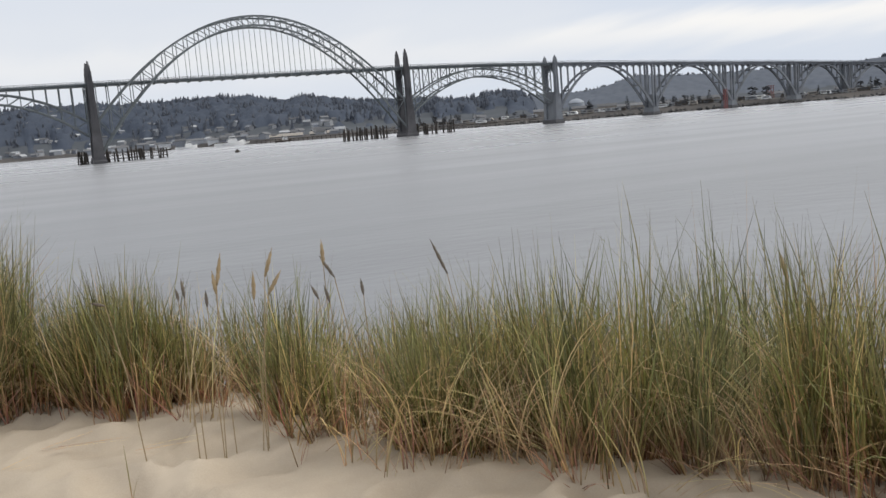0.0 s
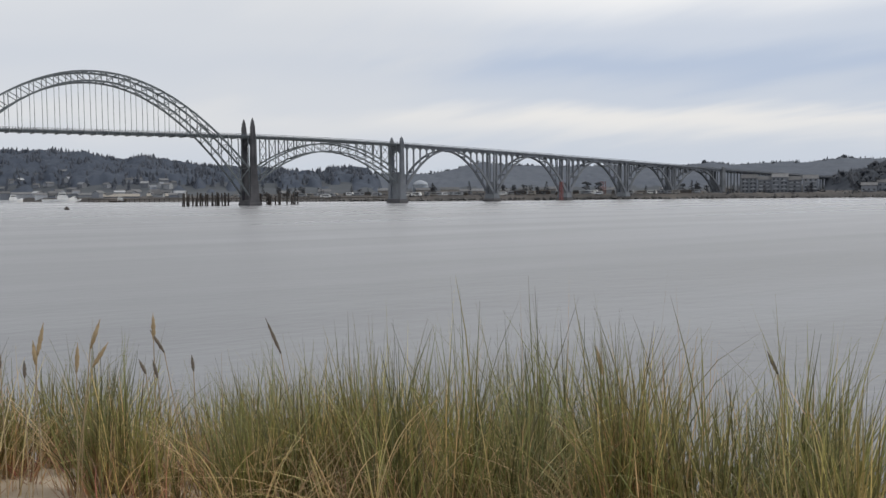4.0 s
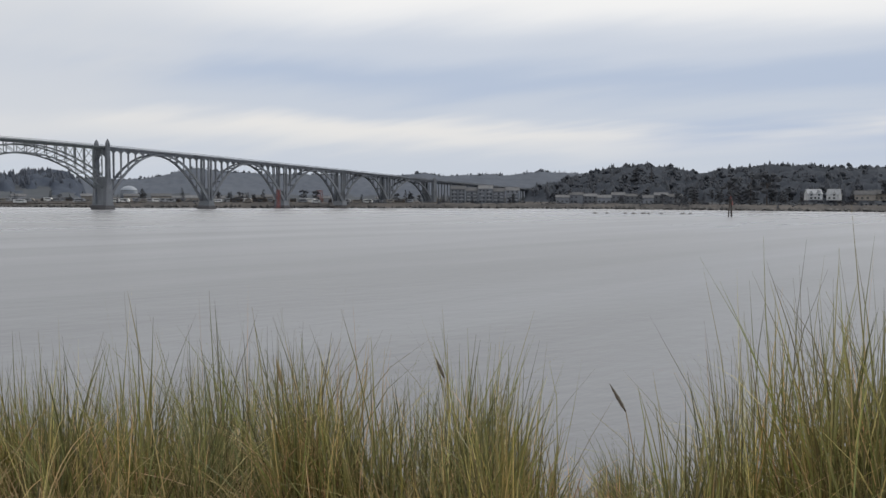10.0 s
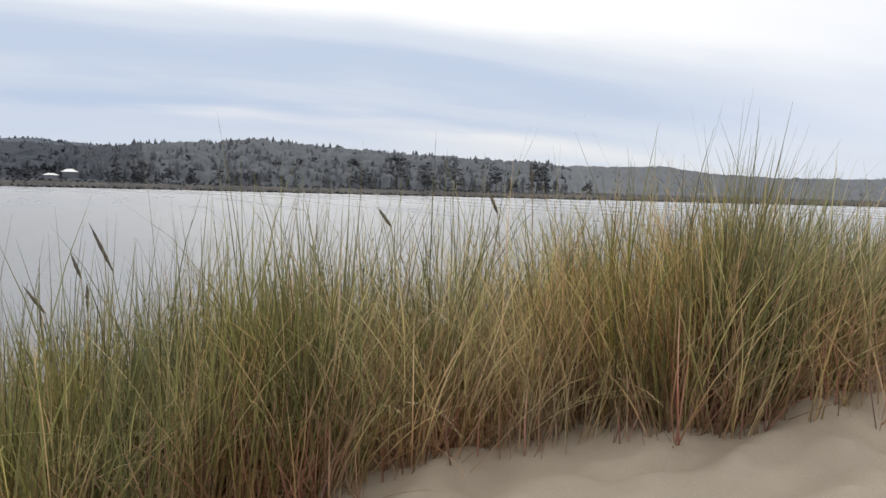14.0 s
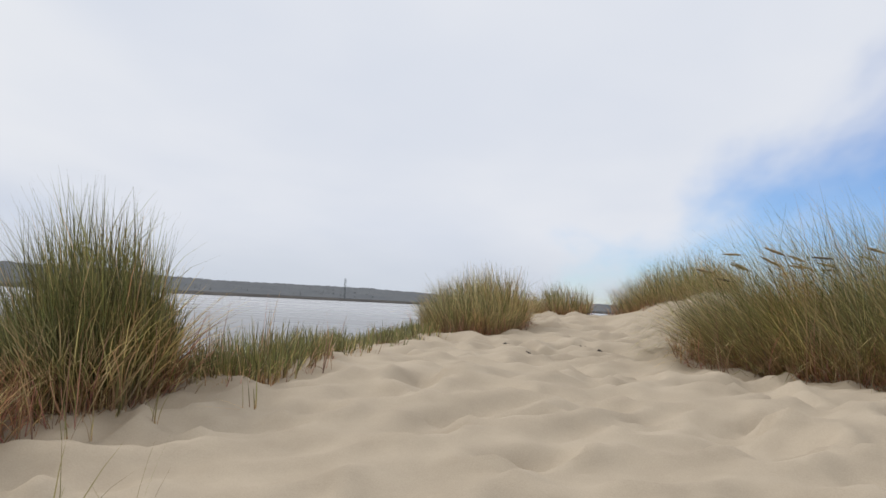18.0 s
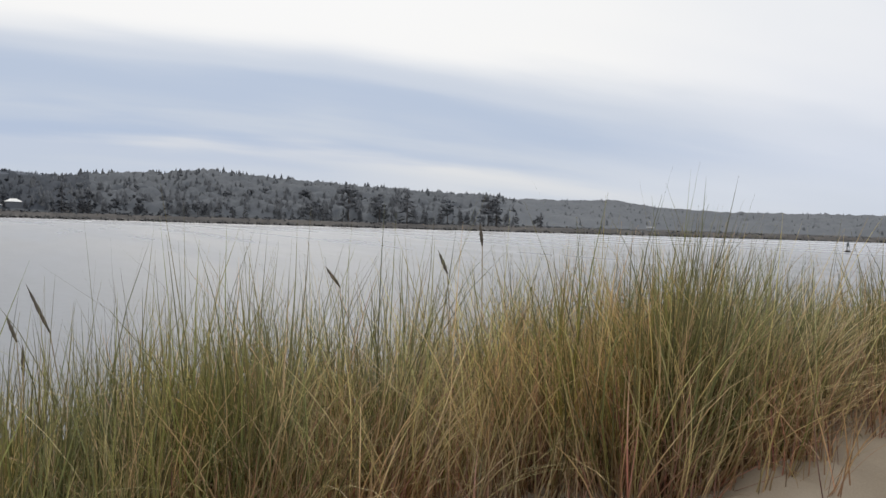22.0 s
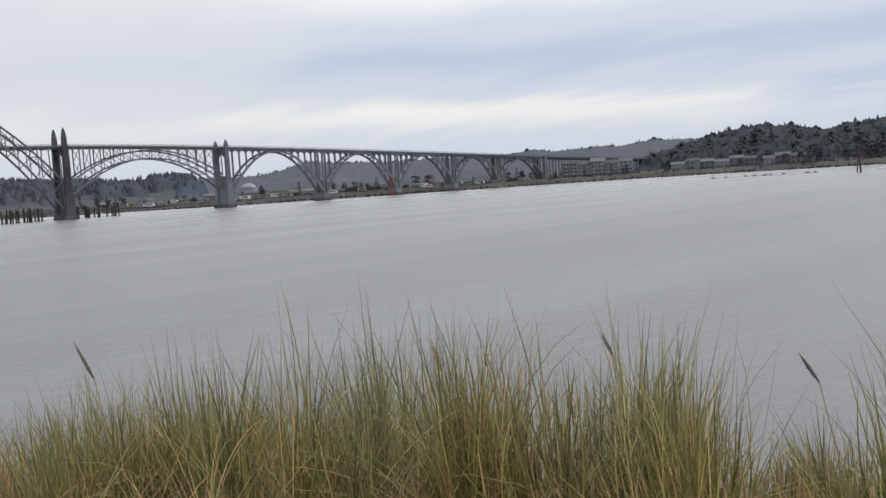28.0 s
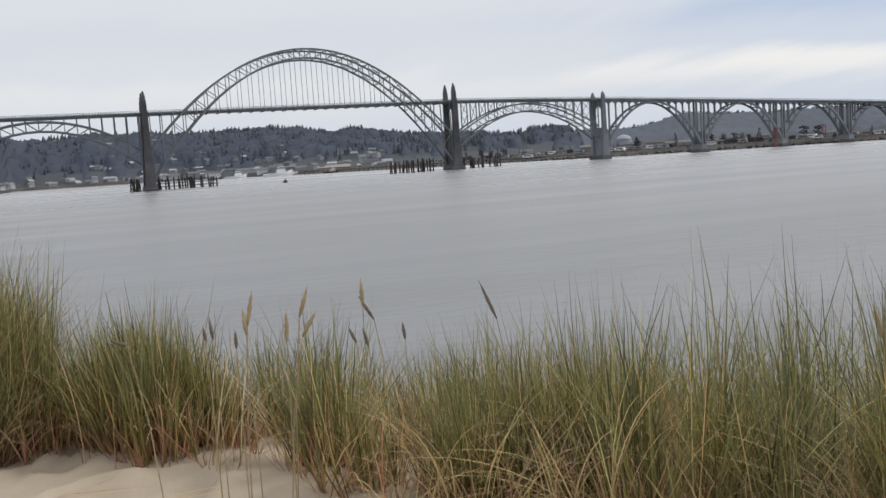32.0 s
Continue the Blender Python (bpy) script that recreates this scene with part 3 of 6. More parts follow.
NORTH = ((-40, 2.5), (-3, 2.72), (-1.2, 2.5), (1.5, 2.72), (7, 2.55), (10, 2.52), (13.4, 2.5), (16, 1.95), (16.8, 2.28), (19, 1.83), (21.5, 1.55), (24.6, 1.42), (26, 1.30), (27.4, 1.33), (27.9, 1.55), (29.1, 1.52), (30.1, 1.38), (30.7, 0.9), (31, 0.4))
FAR = ((14, 1.2), (20, 1.3), (24.7, 1.25), (27.8, 1.2), (30.1, 1.2), (32.4, 1.10), (33.4, 1.16), (34.2, 1.18), (34.7, 1.31), (35.4, 1.4), (35.8, 1.56), (37.2, 1.84), (37.8, 1.73), (40, 1.6), (41.5, 1.52), (43.6, 1.54), (48.8, 1.49),
       (50.2, 1.6), (50.8, 1.68), (51.8, 1.48), (53, 1.52), (54.7, 1.61), (55.9, 1.55), (57.4, 1.72), (58.05, 1.83), (58.5, 1.73), (59.7, 1.68), (66, 1.5), (86, 2.1), (88, 2.2), (91, 2.0), (96, 1.6))
SOUTH = ((55, 0.3), (57.5, 0.85), (59.5, 1.3), (62, 2.0), (63.9, 2.22), (66, 1.95), (67.3, 1.68), (69, 1.95), (71, 2.18), (75, 2.0), (78, 1.95), (82, 2.0), (85.3, 2.05), (88.5, 2.0), (91.3, 1.92),
         (94.7, 2.25), (98.9, 2.5), (100.3, 2.7), (105, 2.35), (109, 2.15), (111, 2.05), (115, 1.85), (118, 1.85), (119.4, 1.6), (121, 0.8), (123, 0.3), (126, 0.0))
WEST = ((116, 1.5), (122, 1.52), (125.2, 1.60), (128, 1.24), (132, 1.08), (137, 1.14), (142, 1.12), (148, 0.9), (155, 0.66), (164, 0.66), (167, 0.55), (172, 0.42), (200, 0.3))


def table(rows, x):
    r = np.array(rows)
    return np.interp(x, r[:, 0], r[:, 1])


def polar(az, r):
    return r * np.sin(np.radians(az)), r * np.cos(np.radians(az))


def hill(rows, az, r, ridge, foot, tree):
    """Ground height of a hill whose tree tops make the skyline rows at the distance ridge."""
    top = np.maximum(8 + ridge * np.tan(np.radians(table(rows, az))) - tree, 3)
    u = np.clip((r - foot) / np.maximum(ridge - foot, 1.0), 0, 1)
    back = np.clip((r - ridge) / 600, 0, 1)
    return np.where(r < foot, 0, (top - 4) * (u * u * (3 - 2 * u)) * (1 - 0.4 * back))


def land(az, r):
    az, r = np.asarray(az, float), np.asarray(r, float)
    d = table(SHORE, az)
    z = -3 + np.clip((r - d + 25) / 45, 0, 1) * 7.0 + 1.2 * (vnoise(az * 1.7, r / 40) - 0.5)
    h = np.zeros_like(z)
    n = (az < 31)
    h = np.maximum(h, np.where(n, hill(NORTH, az, r, 1750.0, d + 120, 11), 0))
    h = np.maximum(h, np.where((az > 14) & (az < 97), hill(FAR, az, r, 2900.0, 1900.0, 15), 0))
    h = np.maximum(h, np.where((az > 55) & (az < 126), hill(SOUTH, az, r, d + 330, d + 90, 12.5), 0))
    h = np.maximum(h, np.where(az > 116, hill(WEST, az, r, d + 700, d + 40, 8), 0))
    return np.maximum(z, -3) + h


la = np.arange(-40, 200.01, 0.5)
lr = np.concatenate([[-40, -12, 0, 10, 20, 40, 70, 100, 140, 180, 230, 280, 330, 400, 500, 650, 800, 1000, 1300, 1700, 2100, 2400]])
LA, LR = np.meshgrid(la, lr)
LR = LR + table(SHORE, LA)
LX, LY = polar(LA, LR)
idx = np.arange(LA.size).reshape(LA.shape)
quads = np.stack([idx[:-1, :-1], idx[1:, :-1], idx[1:, 1:], idx[:-1, 1:]], -1).reshape(-1, 4)
LZ = land(LA, LR)
pts = np.stack([LX, LY, LZ], -1).reshape(-1, 3)
wooded = (LZ.reshape(-1)[quads].mean(1) > 5.6)
far_land = new("backdrop", array_mesh("backdrop", pts, quads[~wooded], M_LAND, smooth=True))
tagged(far_land, "low scrubby far shore with a strip of sand", "far shore", kind="structure")
hills = new("backdrop", array_mesh("backdrop", pts, quads[wooded], M_UNDER, smooth=True))
tagged(hills, "wooded hills rising behind the far shore", "hills", kind="structure")

# ---- the bridge ----
BX, BY = 44.9, 538.8
bridge = thing("arch_bridge", "long grey-green steel and concrete arch bridge with obelisk piers", "bridge", (BX, BY, 0))
DECK_S = (-170, 183, 236, 290, 371, 443, 507, 563, 625, 716, 900)
DECK_Z = (42.6, 42.4, 41.4, 39.7, 36.4, 33.1, 30.2, 27.4, 24.4, 20.8, 13.5)


def deck_z(s):
    return float(np.interp(s, DECK_S, DECK_Z))


PIERS = (-107.0, 0.0, 183.0, 290.0, 371.5, 442.5, 506.0, 562.5, 624.0)
for a, b in zip((-170,) + PIERS, PIERS + (900,)):
    n = max(2, int((b - a) / 10))
    ss = [a + (b - a) * i / n for i in range(n + 1)]
    g = Geo().loft([[(s, w, deck_z(s) + h) for w, h in ((-5.2, 0.35), (5.2, 0.35), (5.2, -0.3), (4.4, -0.45), (4.2, -1.15), (-4.2, -1.15), (-4.4, -0.45), (-5.2, -0.3))] for s in ss])
    dk = part("deck", g, M_CONCRETE if a >= 290 else M_STEEL, bridge)
    part("roadway", Geo().loft([[(s, w, deck_z(s) + h) for w, h in ((-4.2, 0.36), (-4.2, 0.40), (4.2, 0.40), (4.2, 0.36))] for s in ss]), M_ASPHALT, dk)
    for side in (-1, 1):
        g = Geo().loft([[(s, side * 5.05 + w, deck_z(s) + h) for w, h in ((-0.12, 1.25), (0.12, 1.25), (0.12, 1.40), (-0.12, 1.40))] for s in ss])
        k = int((b - a) / 1.5)
        for i in range(k):
            s = a + (b - a) * (i + 0.5) / k
            g.box(s - 0.16, s + 0.16, side * 5.05 - 0.08, side * 5.05 + 0.08, deck_z(s) + 0.35, deck_z(s) + 1.25)
        part("railing", g, M_CONCRETE, dk)


def tapered(levels, cx, cy):
    """Rings of (z, half length, half width) for an upright tapered block."""
    return [[(cx + sx * a, cy + sy * b, z) for sx, sy in ((-1, -1), (1, -1), (1, 1), (-1, 1))] for z, a, b in levels]


def tower(s, top, deck, foot_a, leg_a, w, mat, slit, lb):
    pier = part("pier", Geo().loft(tapered([(-3, foot_a + 0.8, w + 2.2), (1.2, foot_a + 0.8, w + 2.2), (1.8, foot_a + 0.5, w + 1.9), (3.2, foot_a + 0.4, w + 1.8)], s, 0)), mat, bridge)
    part("footing", Geo().loft(tapered([(-3, foot_a + 0.9, w + 2.3), (1.3, foot_a + 0.9, w + 2.3), (1.9, foot_a + 0.6, w + 2.0), (2.6, foot_a + 0.55, w + 1.95)], s, 0)), M_PIER, pier, "dark wet tide-stained footing")
    for side in (-1, 1):
        y = side * w
        lv = [(3.2, foot_a, lb * 1.6), (12, foot_a * 0.87, lb * 1.4), (slit[0], leg_a + (foot_a - leg_a) * 0.2, lb * 1.05), (deck - 1, leg_a, lb), (deck + 0.8, leg_a * 1.06, lb * 1.05), (deck + 1.2, leg_a * 0.9, lb * 0.95),
              (deck + (top - deck) * 0.55, leg_a * 0.8, lb * 0.85), (deck + (top - deck) * 0.57, leg_a * 0.68, lb * 0.75), (deck + (top - deck) * 0.78, leg_a * 0.58, lb * 0.65),
              (deck + (top - deck) * 0.80, leg_a * 0.42, lb * 0.5), (top - 0.9, leg_a * 0.32, lb * 0.4), (top, 0.12, 0.12)]
        leg = part("leg", Geo().loft(tapered(lv, s, y)), mat, pier)
        for k in (-1, 1):
            fin = Geo().loft(tapered([(12, 0.35, 0.25), (deck + (top - deck) * 0.4, 0.3, 0.2), (deck + (top - deck) * 0.5, 0.15, 0.1)], s + k * leg_a * 0.55, y - lb * 1.08 if side < 0 else y + lb * 1.08))
            part("fin", fin, mat, pier)
    part("lower_wall", Geo().loft(tapered([(3.2, foot_a * 0.55, w), (slit[0], foot_a * 0.5, w)], s, 0)), mat, pier)
    # arched portal beam under the deck
    g = Geo()
    n = 8
    pts = [(-w, deck - 1.0)] + [(-w + 1.5 + (2 * w - 3.0) * i / n, slit[1] - 3.2 + 3.2 * math.sin(math.pi * i / n)) for i in range(n + 1)] + [(w, deck - 1.0)]
    for (ya, za), (yb, zb) in zip(pts[:-1], pts[1:]):
        if abs(ya - yb) < 1e-6:
            continue
        g.loft([[(s + k * leg_a * 0.6, ya, za), (s + k * leg_a * 0.6, yb, zb), (s + k * leg_a * 0.6, yb, deck - 0.9), (s + k * leg_a * 0.6, ya, deck - 0.9)] for k in (-1, 1)])
    part("portal_beam", g, mat, pier)


tower(0, 54.6, 42.4, 2.8, 1.6, 6.7, M_PIER, (24, 38.5), 1.2)
tower(183, 53.3, 42.4, 2.8, 1.5, 6.7, M_PIER, (24, 38.5), 1.2)
tower(290, 45.0, 39.7, 2.5, 1.15, 6.3, M_CONCRETE, (21, 35.5), 1.15)
tower(-107, 47, 42.5, 2.5, 1.3, 6.3, M_CONCRETE, (24, 38), 1.15)


def truss_rib(a, b, top, bottom, panels, w, chord, span_name):
    """One arch rib of a steel span: two chords, and its web bar by bar."""
    ss = [a + (b - a) * i / panels for i in range(panels + 1)]
    tp, bt = [(s, w, top(s)) for s in ss], [(s, w, bottom(s)) for s in ss]
    rib = part("arch_rib", Geo(), M_STEEL, bridge)
    g = Geo()
    for line in (tp, bt):
        for p, q in zip(line[:-1], line[1:]):
            g.beam(p, q, chord, chord)
    rib.data = g.mesh("arch_rib", M_STEEL)
    for i in range(panels + 1):
        part("web_post", Geo().beam(bt[i], tp[i], chord * 0.45, chord * 0.45), M_STEEL, rib)
        if i < panels:
            up = i < panels / 2
            p, q = (bt[i], tp[i + 1]) if not up else (tp[i], bt[i + 1])
            part("web_diagonal", Geo().beam(p, q, chord * 0.4, chord * 0.4), M_STEEL, rib)
    return ss, tp, bt


def lateral(lines, w, size):
    """Cross struts and X bracing between the two ribs along a chord."""
    for i, (s, z) in enumerate(lines):
        part("cross_strut", Geo().beam((s, -w, z), (s, w, z), size, size), M_STEEL, bridge)
        if i + 1 < len(lines):
            s2, z2 = lines[i + 1]
            part("wind_brace", Geo().beam((s, -w, z), (s2, w, z2), size * 0.7, size * 0.7).beam((s, w, z), (s2, -w, z2), size * 0.7, size * 0.7), M_STEEL, bridge)


W_RIB = 5.9
m_top = lambda s: 75.6 - 0.00664 * (s - 91.5) ** 2
m_bot = lambda s: 70.4 - 0.00815 * (s - 91.5) ** 2
for side in (-1, 1):
    ss, tp, bt = truss_rib(2.5, 180.5, m_top, m_bot, 28, side * W_RIB, 0.95, "main")
    for s, p, q in zip(ss, tp, bt):
        zd = deck_z(s) - 0.4
        if q[2] > zd + 1.5:
            part("hanger", Geo().beam((s, side * W_RIB, zd), q, 0.24, 0.24), M_STEEL, bridge)
        elif p[2] < zd - 1.0:
            part("spandrel_post", Geo().beam(p, (s, side * W_RIB * 0.85, zd - 0.6), 0.5, 0.5), M_STEEL, bridge)
for s in [2.5 + 178 * i / 28 for i in range(29)]:
    part("floor_beam", Geo().box(s - 0.35, s + 0.35, -6.1, 6.1, deck_z(s) - 1.6, deck_z(s) - 0.3), M_STEEL, bridge)
lateral([(2.5 + 178 * i / 28, m_top(2.5 + 178 * i / 28)) for i in range(0, 29, 2) if abs(m_top(2.5 + 178 * i / 28) - 45) > 5], W_RIB, 0.45)
lateral([(2.5 + 178 * i / 28, m_bot(2.5 + 178 * i / 28)) for i in range(7, 22, 2)], W_RIB, 0.4)
for a, b in ((183, 290), (-107, 0)):
    mid = (a + b) / 2
    cz = deck_z(mid)
    s_top = lambda s: cz - 2.2 - 0.0068 * (s - mid) ** 2
    s_bot = lambda s: cz - 7.2 - 0.0080 * (s - mid) ** 2
    for side in (-1, 1):
        ss, tp, bt = truss_rib(a + 3, b - 3, s_top, s_bot, 16, side * 4.6, 0.8, "side")
        for i, (s, p) in enumerate(zip(ss, tp)):
            zd = deck_z(s) - 1.0
            if zd - p[2] > 0.8:
                part("spandrel_post", Geo().beam((s, side * 4.6, p[2]), (s, side * 4.6, zd), 0.55, 0.55), M_STEEL, bridge)
    for i in range(0, 17):
        s = a + 3 + (b - a - 6) * i / 16
        z0, z1 = s_top(s), deck_z(s) - 1.0
        if z1 - z0 > 4:
            n = max(1, int((z1 - z0) / 6))
            g = Geo()
            for k in range(n):
                za, zb = z0 + (z1 - z0) * k / n, z0 + (z1 - z0) * (k + 1) / n
                g.beam((s, -4.6, za), (s, 4.6, zb), 0.25, 0.25).beam((s, 4.6, za), (s, -4.6, zb), 0.25, 0.25)
            part("sway_brace", g, M_STEEL, bridge)
    lateral([(a + 3 + (b - a - 6) * i / 16, s_bot(a + 3 + (b - a - 6) * i / 16)) for i in range(0, 17, 2)], 4.6, 0.35)


def concrete_span(a, b):
    mid, half = (a + b) / 2, (b - a) / 2 - 1.4
    crown, spring = deck_z(mid) - 2.3, 4.5
    inner = lambda s: crown - (crown - spring) * abs((s - mid) / half) ** 2.15
    n = 24
    for side in (-1, 1):
        rings = []
        for i in range(n + 1):
            s = mid - half + 2 * half * i / n
            u = abs((s - mid) / half)
            t = 1.0 + 0.7 * u * u
            slope = (inner(s + 0.1) - inner(s - 0.1)) / 0.2
            k = math.hypot(1, slope)
            ox, oz = -slope / k * t, 1 / k * t
            rings.append([(s, side * 3.9 - 0.7, inner(s)), (s, side * 3.9 + 0.7, inner(s)), (s + ox, side * 3.9 + 0.7, inner(s) + oz), (s + ox, side * 3.9 - 0.7, inner(s) + oz)])
        rib = part("arch_rib", Geo().loft(rings), M_CONCRETE, bridge)
        m = int(round((b - a) / 5.6))
        for i in range(1, m):
            s = a + (b - a) * i / m
            if abs(s - mid) > half:
                continue
            zt, zb = deck_z(s) - 1.1, inner(s) + 1.2
            if zt - zb > 0.6:
                part("spandrel_column", Geo().box(s - 0.3, s + 0.3, side * 3.9 - 0.4, side * 3.9 + 0.4, zb, zt), M_CONCRETE, rib)
        # curtain of small round-headed arches under the deck
        for i in range(m):
            g = Geo()
            sa, sb = a + (b - a) * i / m, a + (b - a) * (i + 1) / m
            pts = [(sa + 0.3 + (sb - sa - 0.6) * k / 6, deck_z((sa + sb) / 2) - 2.7 + 1.5 * math.sin(math.pi * k / 6)) for k in range(7)]
            for (x0, z0), (x1, z1) in zip(pts[:-1], pts[1:]):
                zt = deck_z(x0) - 1.0
                g.loft([[(x0, side * 4.3 + w, z0), (x1, side * 4.3 + w, z1), (x1, side * 4.3 + w, zt), (x0, side * 4.3 + w, zt)] for w in (-0.25, 0.25)])
            part("curtain_arch", g, M_CONCRETE, rib)
    for s in (mid - half * 0.72, mid - half * 0.4, mid + half * 0.4, mid + half * 0.72):
        part("rib_strut", Geo().box(s - 0.4, s + 0.4, -3.2, 3.2, inner(s) + 0.3, inner(s) + 1.2), M_CONCRETE, bridge)


for a, b in zip(PIERS[3:-1], PIERS[4:]):
    concrete_span(a, b)
for s in PIERS[4:]:
    d = deck_z(s)
    base = part("pier", Geo().loft(tapered([(-3, 3.4, 6.6), (1.0, 3.4, 6.6), (1.4, 2.8, 6.0), (5.5, 2.2, 5.4)], s, 0)), M_CONCRETE, bridge)
    part("footing", Geo().loft(tapered([(-3, 3.5, 6.7), (1.1, 3.5, 6.7), (1.5, 2.95, 6.15), (2.1, 2.86, 6.06)], s, 0)), M_PIER, base, "dark wet tide-stained footing")
    for side in (-1, 1):
        for k in (-1, 1):
            part("pier_column", Geo().loft(tapered([(5, 0.5, 0.8), (d - 1, 0.4, 0.65)], s + k * 1.15, side * 4.1)), M_CONCRETE, base)
    part("cross_wall", Geo().box(s - 0.5, s + 0.5, -3.6, 3.6, 5, 5 + (d - 5) * 0.3), M_CONCRETE, base)
    if s > 600:
        for side in (-1, 1):
            part("pylon", Geo().loft(tapered([(5, 2.3, 1.3), (d + 1.2, 1.9, 1.0), (d + 1.4, 1.5, 0.8), (d + 2.4, 1.3, 0.7)], s, side * 5.6)), M_CONCRETE, base)
for i in range(30):
    s = 633 + i * 9.0
    d = deck_z(s) - 1.1
    bent = part("trestle_bent", Geo().box(s - 0.5, s + 0.5, -4.6, 4.6, d - 1.0, d), M_CONCRETE, bridge)
    for w in (-3.6, 0, 3.6):
        part("column", Geo().box(s - 0.4, s + 0.4, w - 0.4, w + 0.4, 0, d - 1.0), M_CONCRETE, bent)

# ---- woods ----
rs = np.random.RandomState(11)


def conifer_shell(seed, tiers, sides, lean):
    """A unit-high ragged spruce crown: skirts of drooping boughs."""
    r = random.Random(seed)
    g = Geo()
    for i in range(tiers):
        z0 = 0.06 + 0.86 * i / tiers
        z1 = min(1.0, z0 + 1.9 / tiers)
        rad = (0.24 - 0.20 * i / tiers) * r.uniform(0.8, 1.2)
        off = Vector((r.uniform(-1, 1), r.uniform(-1, 1), 0)) * lean
        k0 = len(g.v)
        for k in range(sides):
            a = 6.2832 * (k + r.uniform(-0.3, 0.3)) / sides
            q = rad * r.uniform(0.55, 1.25)
            g.v.append((off.x + q * math.cos(a), off.y + q * math.sin(a), z0 + r.uniform(-0.04, 0.04)))
        g.v.append((off.x, off.y, z1 if i < tiers - 1 else 1.0))
        g.f += [(k0 + k, k0 + (k + 1) % sides, k0 + sides) for k in range(sides)]
    return np.array(g.v), np.array(g.f)


def round_shell(seed, clumps=16):
    """A unit-high lumpy pine or alder crown of overlapping clumps."""
    r = random.Random(seed)
    v, f = [], []
    for c in range(clumps):
        cz = r.uniform(0.15, 0.88)
        w = 0.24 * math.sin(math.pi * min(1.0, 0.25 + cz * 0.8)) + 0.03
        cx, cy = r.uniform(-w, w), r.uniform(-w, w)
        s = r.uniform(0.07, 0.16)
        k0 = len(v)
        for x, y, z in ((1, 0, 0), (-1, 0, 0), (0, 1, 0), (0, -1, 0), (0, 0, 1), (0, 0, -1)):
            q = s * r.uniform(0.7, 1.3)
            v.append((cx + x * q, cy + y * q, cz + z * q * 1.1))
        f += [(k0 + a, k0 + b, k0 + c2) for a, b, c2 in ((0, 2, 4), (2, 1, 4), (1, 3, 4), (3, 0, 4), (2, 0, 5), (1, 2, 5), (3, 1, 5), (0, 3, 5))]
    return np.array(v), np.array(f)


SHELLS = [conifer_shell(i, 5, 6, 0.015) for i in range(4)] + [round_shell(i) for i in range(4)] + [round_shell(i + 9, 4) for i in range(4)]


def forest(name, label, az0, az1, r0, r1, count, h0, h1, keep, mix, seed, mat):
    """Woods between two azimuths; r0 and r1 are distances past the shore."""
    q = np.random.RandomState(seed)
    az = q.uniform(az0, az1, count)
    r = table(SHORE, az) + r0 + (r1 - r0) * q.rand(count)
    ok = keep(az, r, q)
    az, r = az[ok], r[ok]
    x, y = polar(az, r)
    z = land(az, r)
    h = q.uniform(h0, h1, len(az)) * (0.75 + 0.5 * vnoise(az * 3.1, r / 45))
    kind = np.where(q.rand(len(az)) < mix, q.randint(0, 4, len(az)), q.randint(4, 8, len(az)) + (4 if h1 < 6 else 0))
    vs, fs, k0 = [], [], 0
    for k, (sv, sf) in enumerate(SHELLS):
        m = kind == k
        if not m.any():
            continue
        a = q.uniform(0, 6.28, m.sum())
        wd = h[m] * q.uniform(0.85, 1.25, m.sum()) * (1.0 if k < 4 else 1.15 if k < 8 else 1.7)
        c, s = np.cos(a)[:, None], np.sin(a)[:, None]
        px = x[m][:, None] + wd[:, None] * (sv[None, :, 0] * c - sv[None, :, 1] * s)
        py = y[m][:, None] + wd[:, None] * (sv[None, :, 0] * s + sv[None, :, 1] * c)
        pz = z[m][:, None] - 1.0 + h[m][:, None] * sv[None, :, 2]
        vs.append(np.stack([px, py, pz], -1).reshape(-1, 3))
        fs.append((sf[None] + (np.arange(m.sum()) * len(sv))[:, None, None] + k0).reshape(-1, 3))
        k0 += m.sum() * len(sv)
    ob = new(name, array_mesh(name, np.concatenate(vs), np.concatenate(fs), mat, smooth=True))
    return tagged(ob, label, "woods", kind="stuff")




def canopy(name, label, az0, az1, daz, r0, r1, dr, height, keep, mat, cell):
    """The closed top of a wood seen from afar: a rough sheet at tree height over the ground."""
    A, R = np.meshgrid(np.arange(az0, az1, daz), np.arange(r0, r1, dr))
    R = R + table(SHORE, A)
    X, Y = polar(A, R)
    g = land(A, R)
    bump = 0.30 + 0.65 * vnoise(X / cell, Y / cell) + 0.5 * vnoise(X / cell * 2.1 + 7, Y / cell * 2.1) ** 2
    m = np.clip(keep(A, R, g), 0, 1)
    m[0] = 0
    Z = g - 1.5 + (height * bump + 1.5) * m
    idx = np.arange(A.size).reshape(A.shape)
    q = np.stack([idx[:-1, :-1], idx[1:, :-1], idx[1:, 1:], idx[:-1, 1:]], -1).reshape(-1, 4)
    q = q[m.reshape(-1)[q].max(1) > 0.02]
    ob = new(name, array_mesh(name, np.stack([X, Y, Z], -1).reshape(-1, 3), q, mat, smooth=True))
    return tagged(ob, label, "woods", kind="stuff")


town = lambda A, R, g: np.clip((g - 16) / 22, 0, 1) * 0.7 + np.clip((vnoise(A * 1.6, R / 70) - 0.5) * 4, 0, 1) * np.clip((g - 7) / 8, 0, 1)
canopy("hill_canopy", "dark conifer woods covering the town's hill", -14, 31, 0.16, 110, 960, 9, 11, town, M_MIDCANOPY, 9)
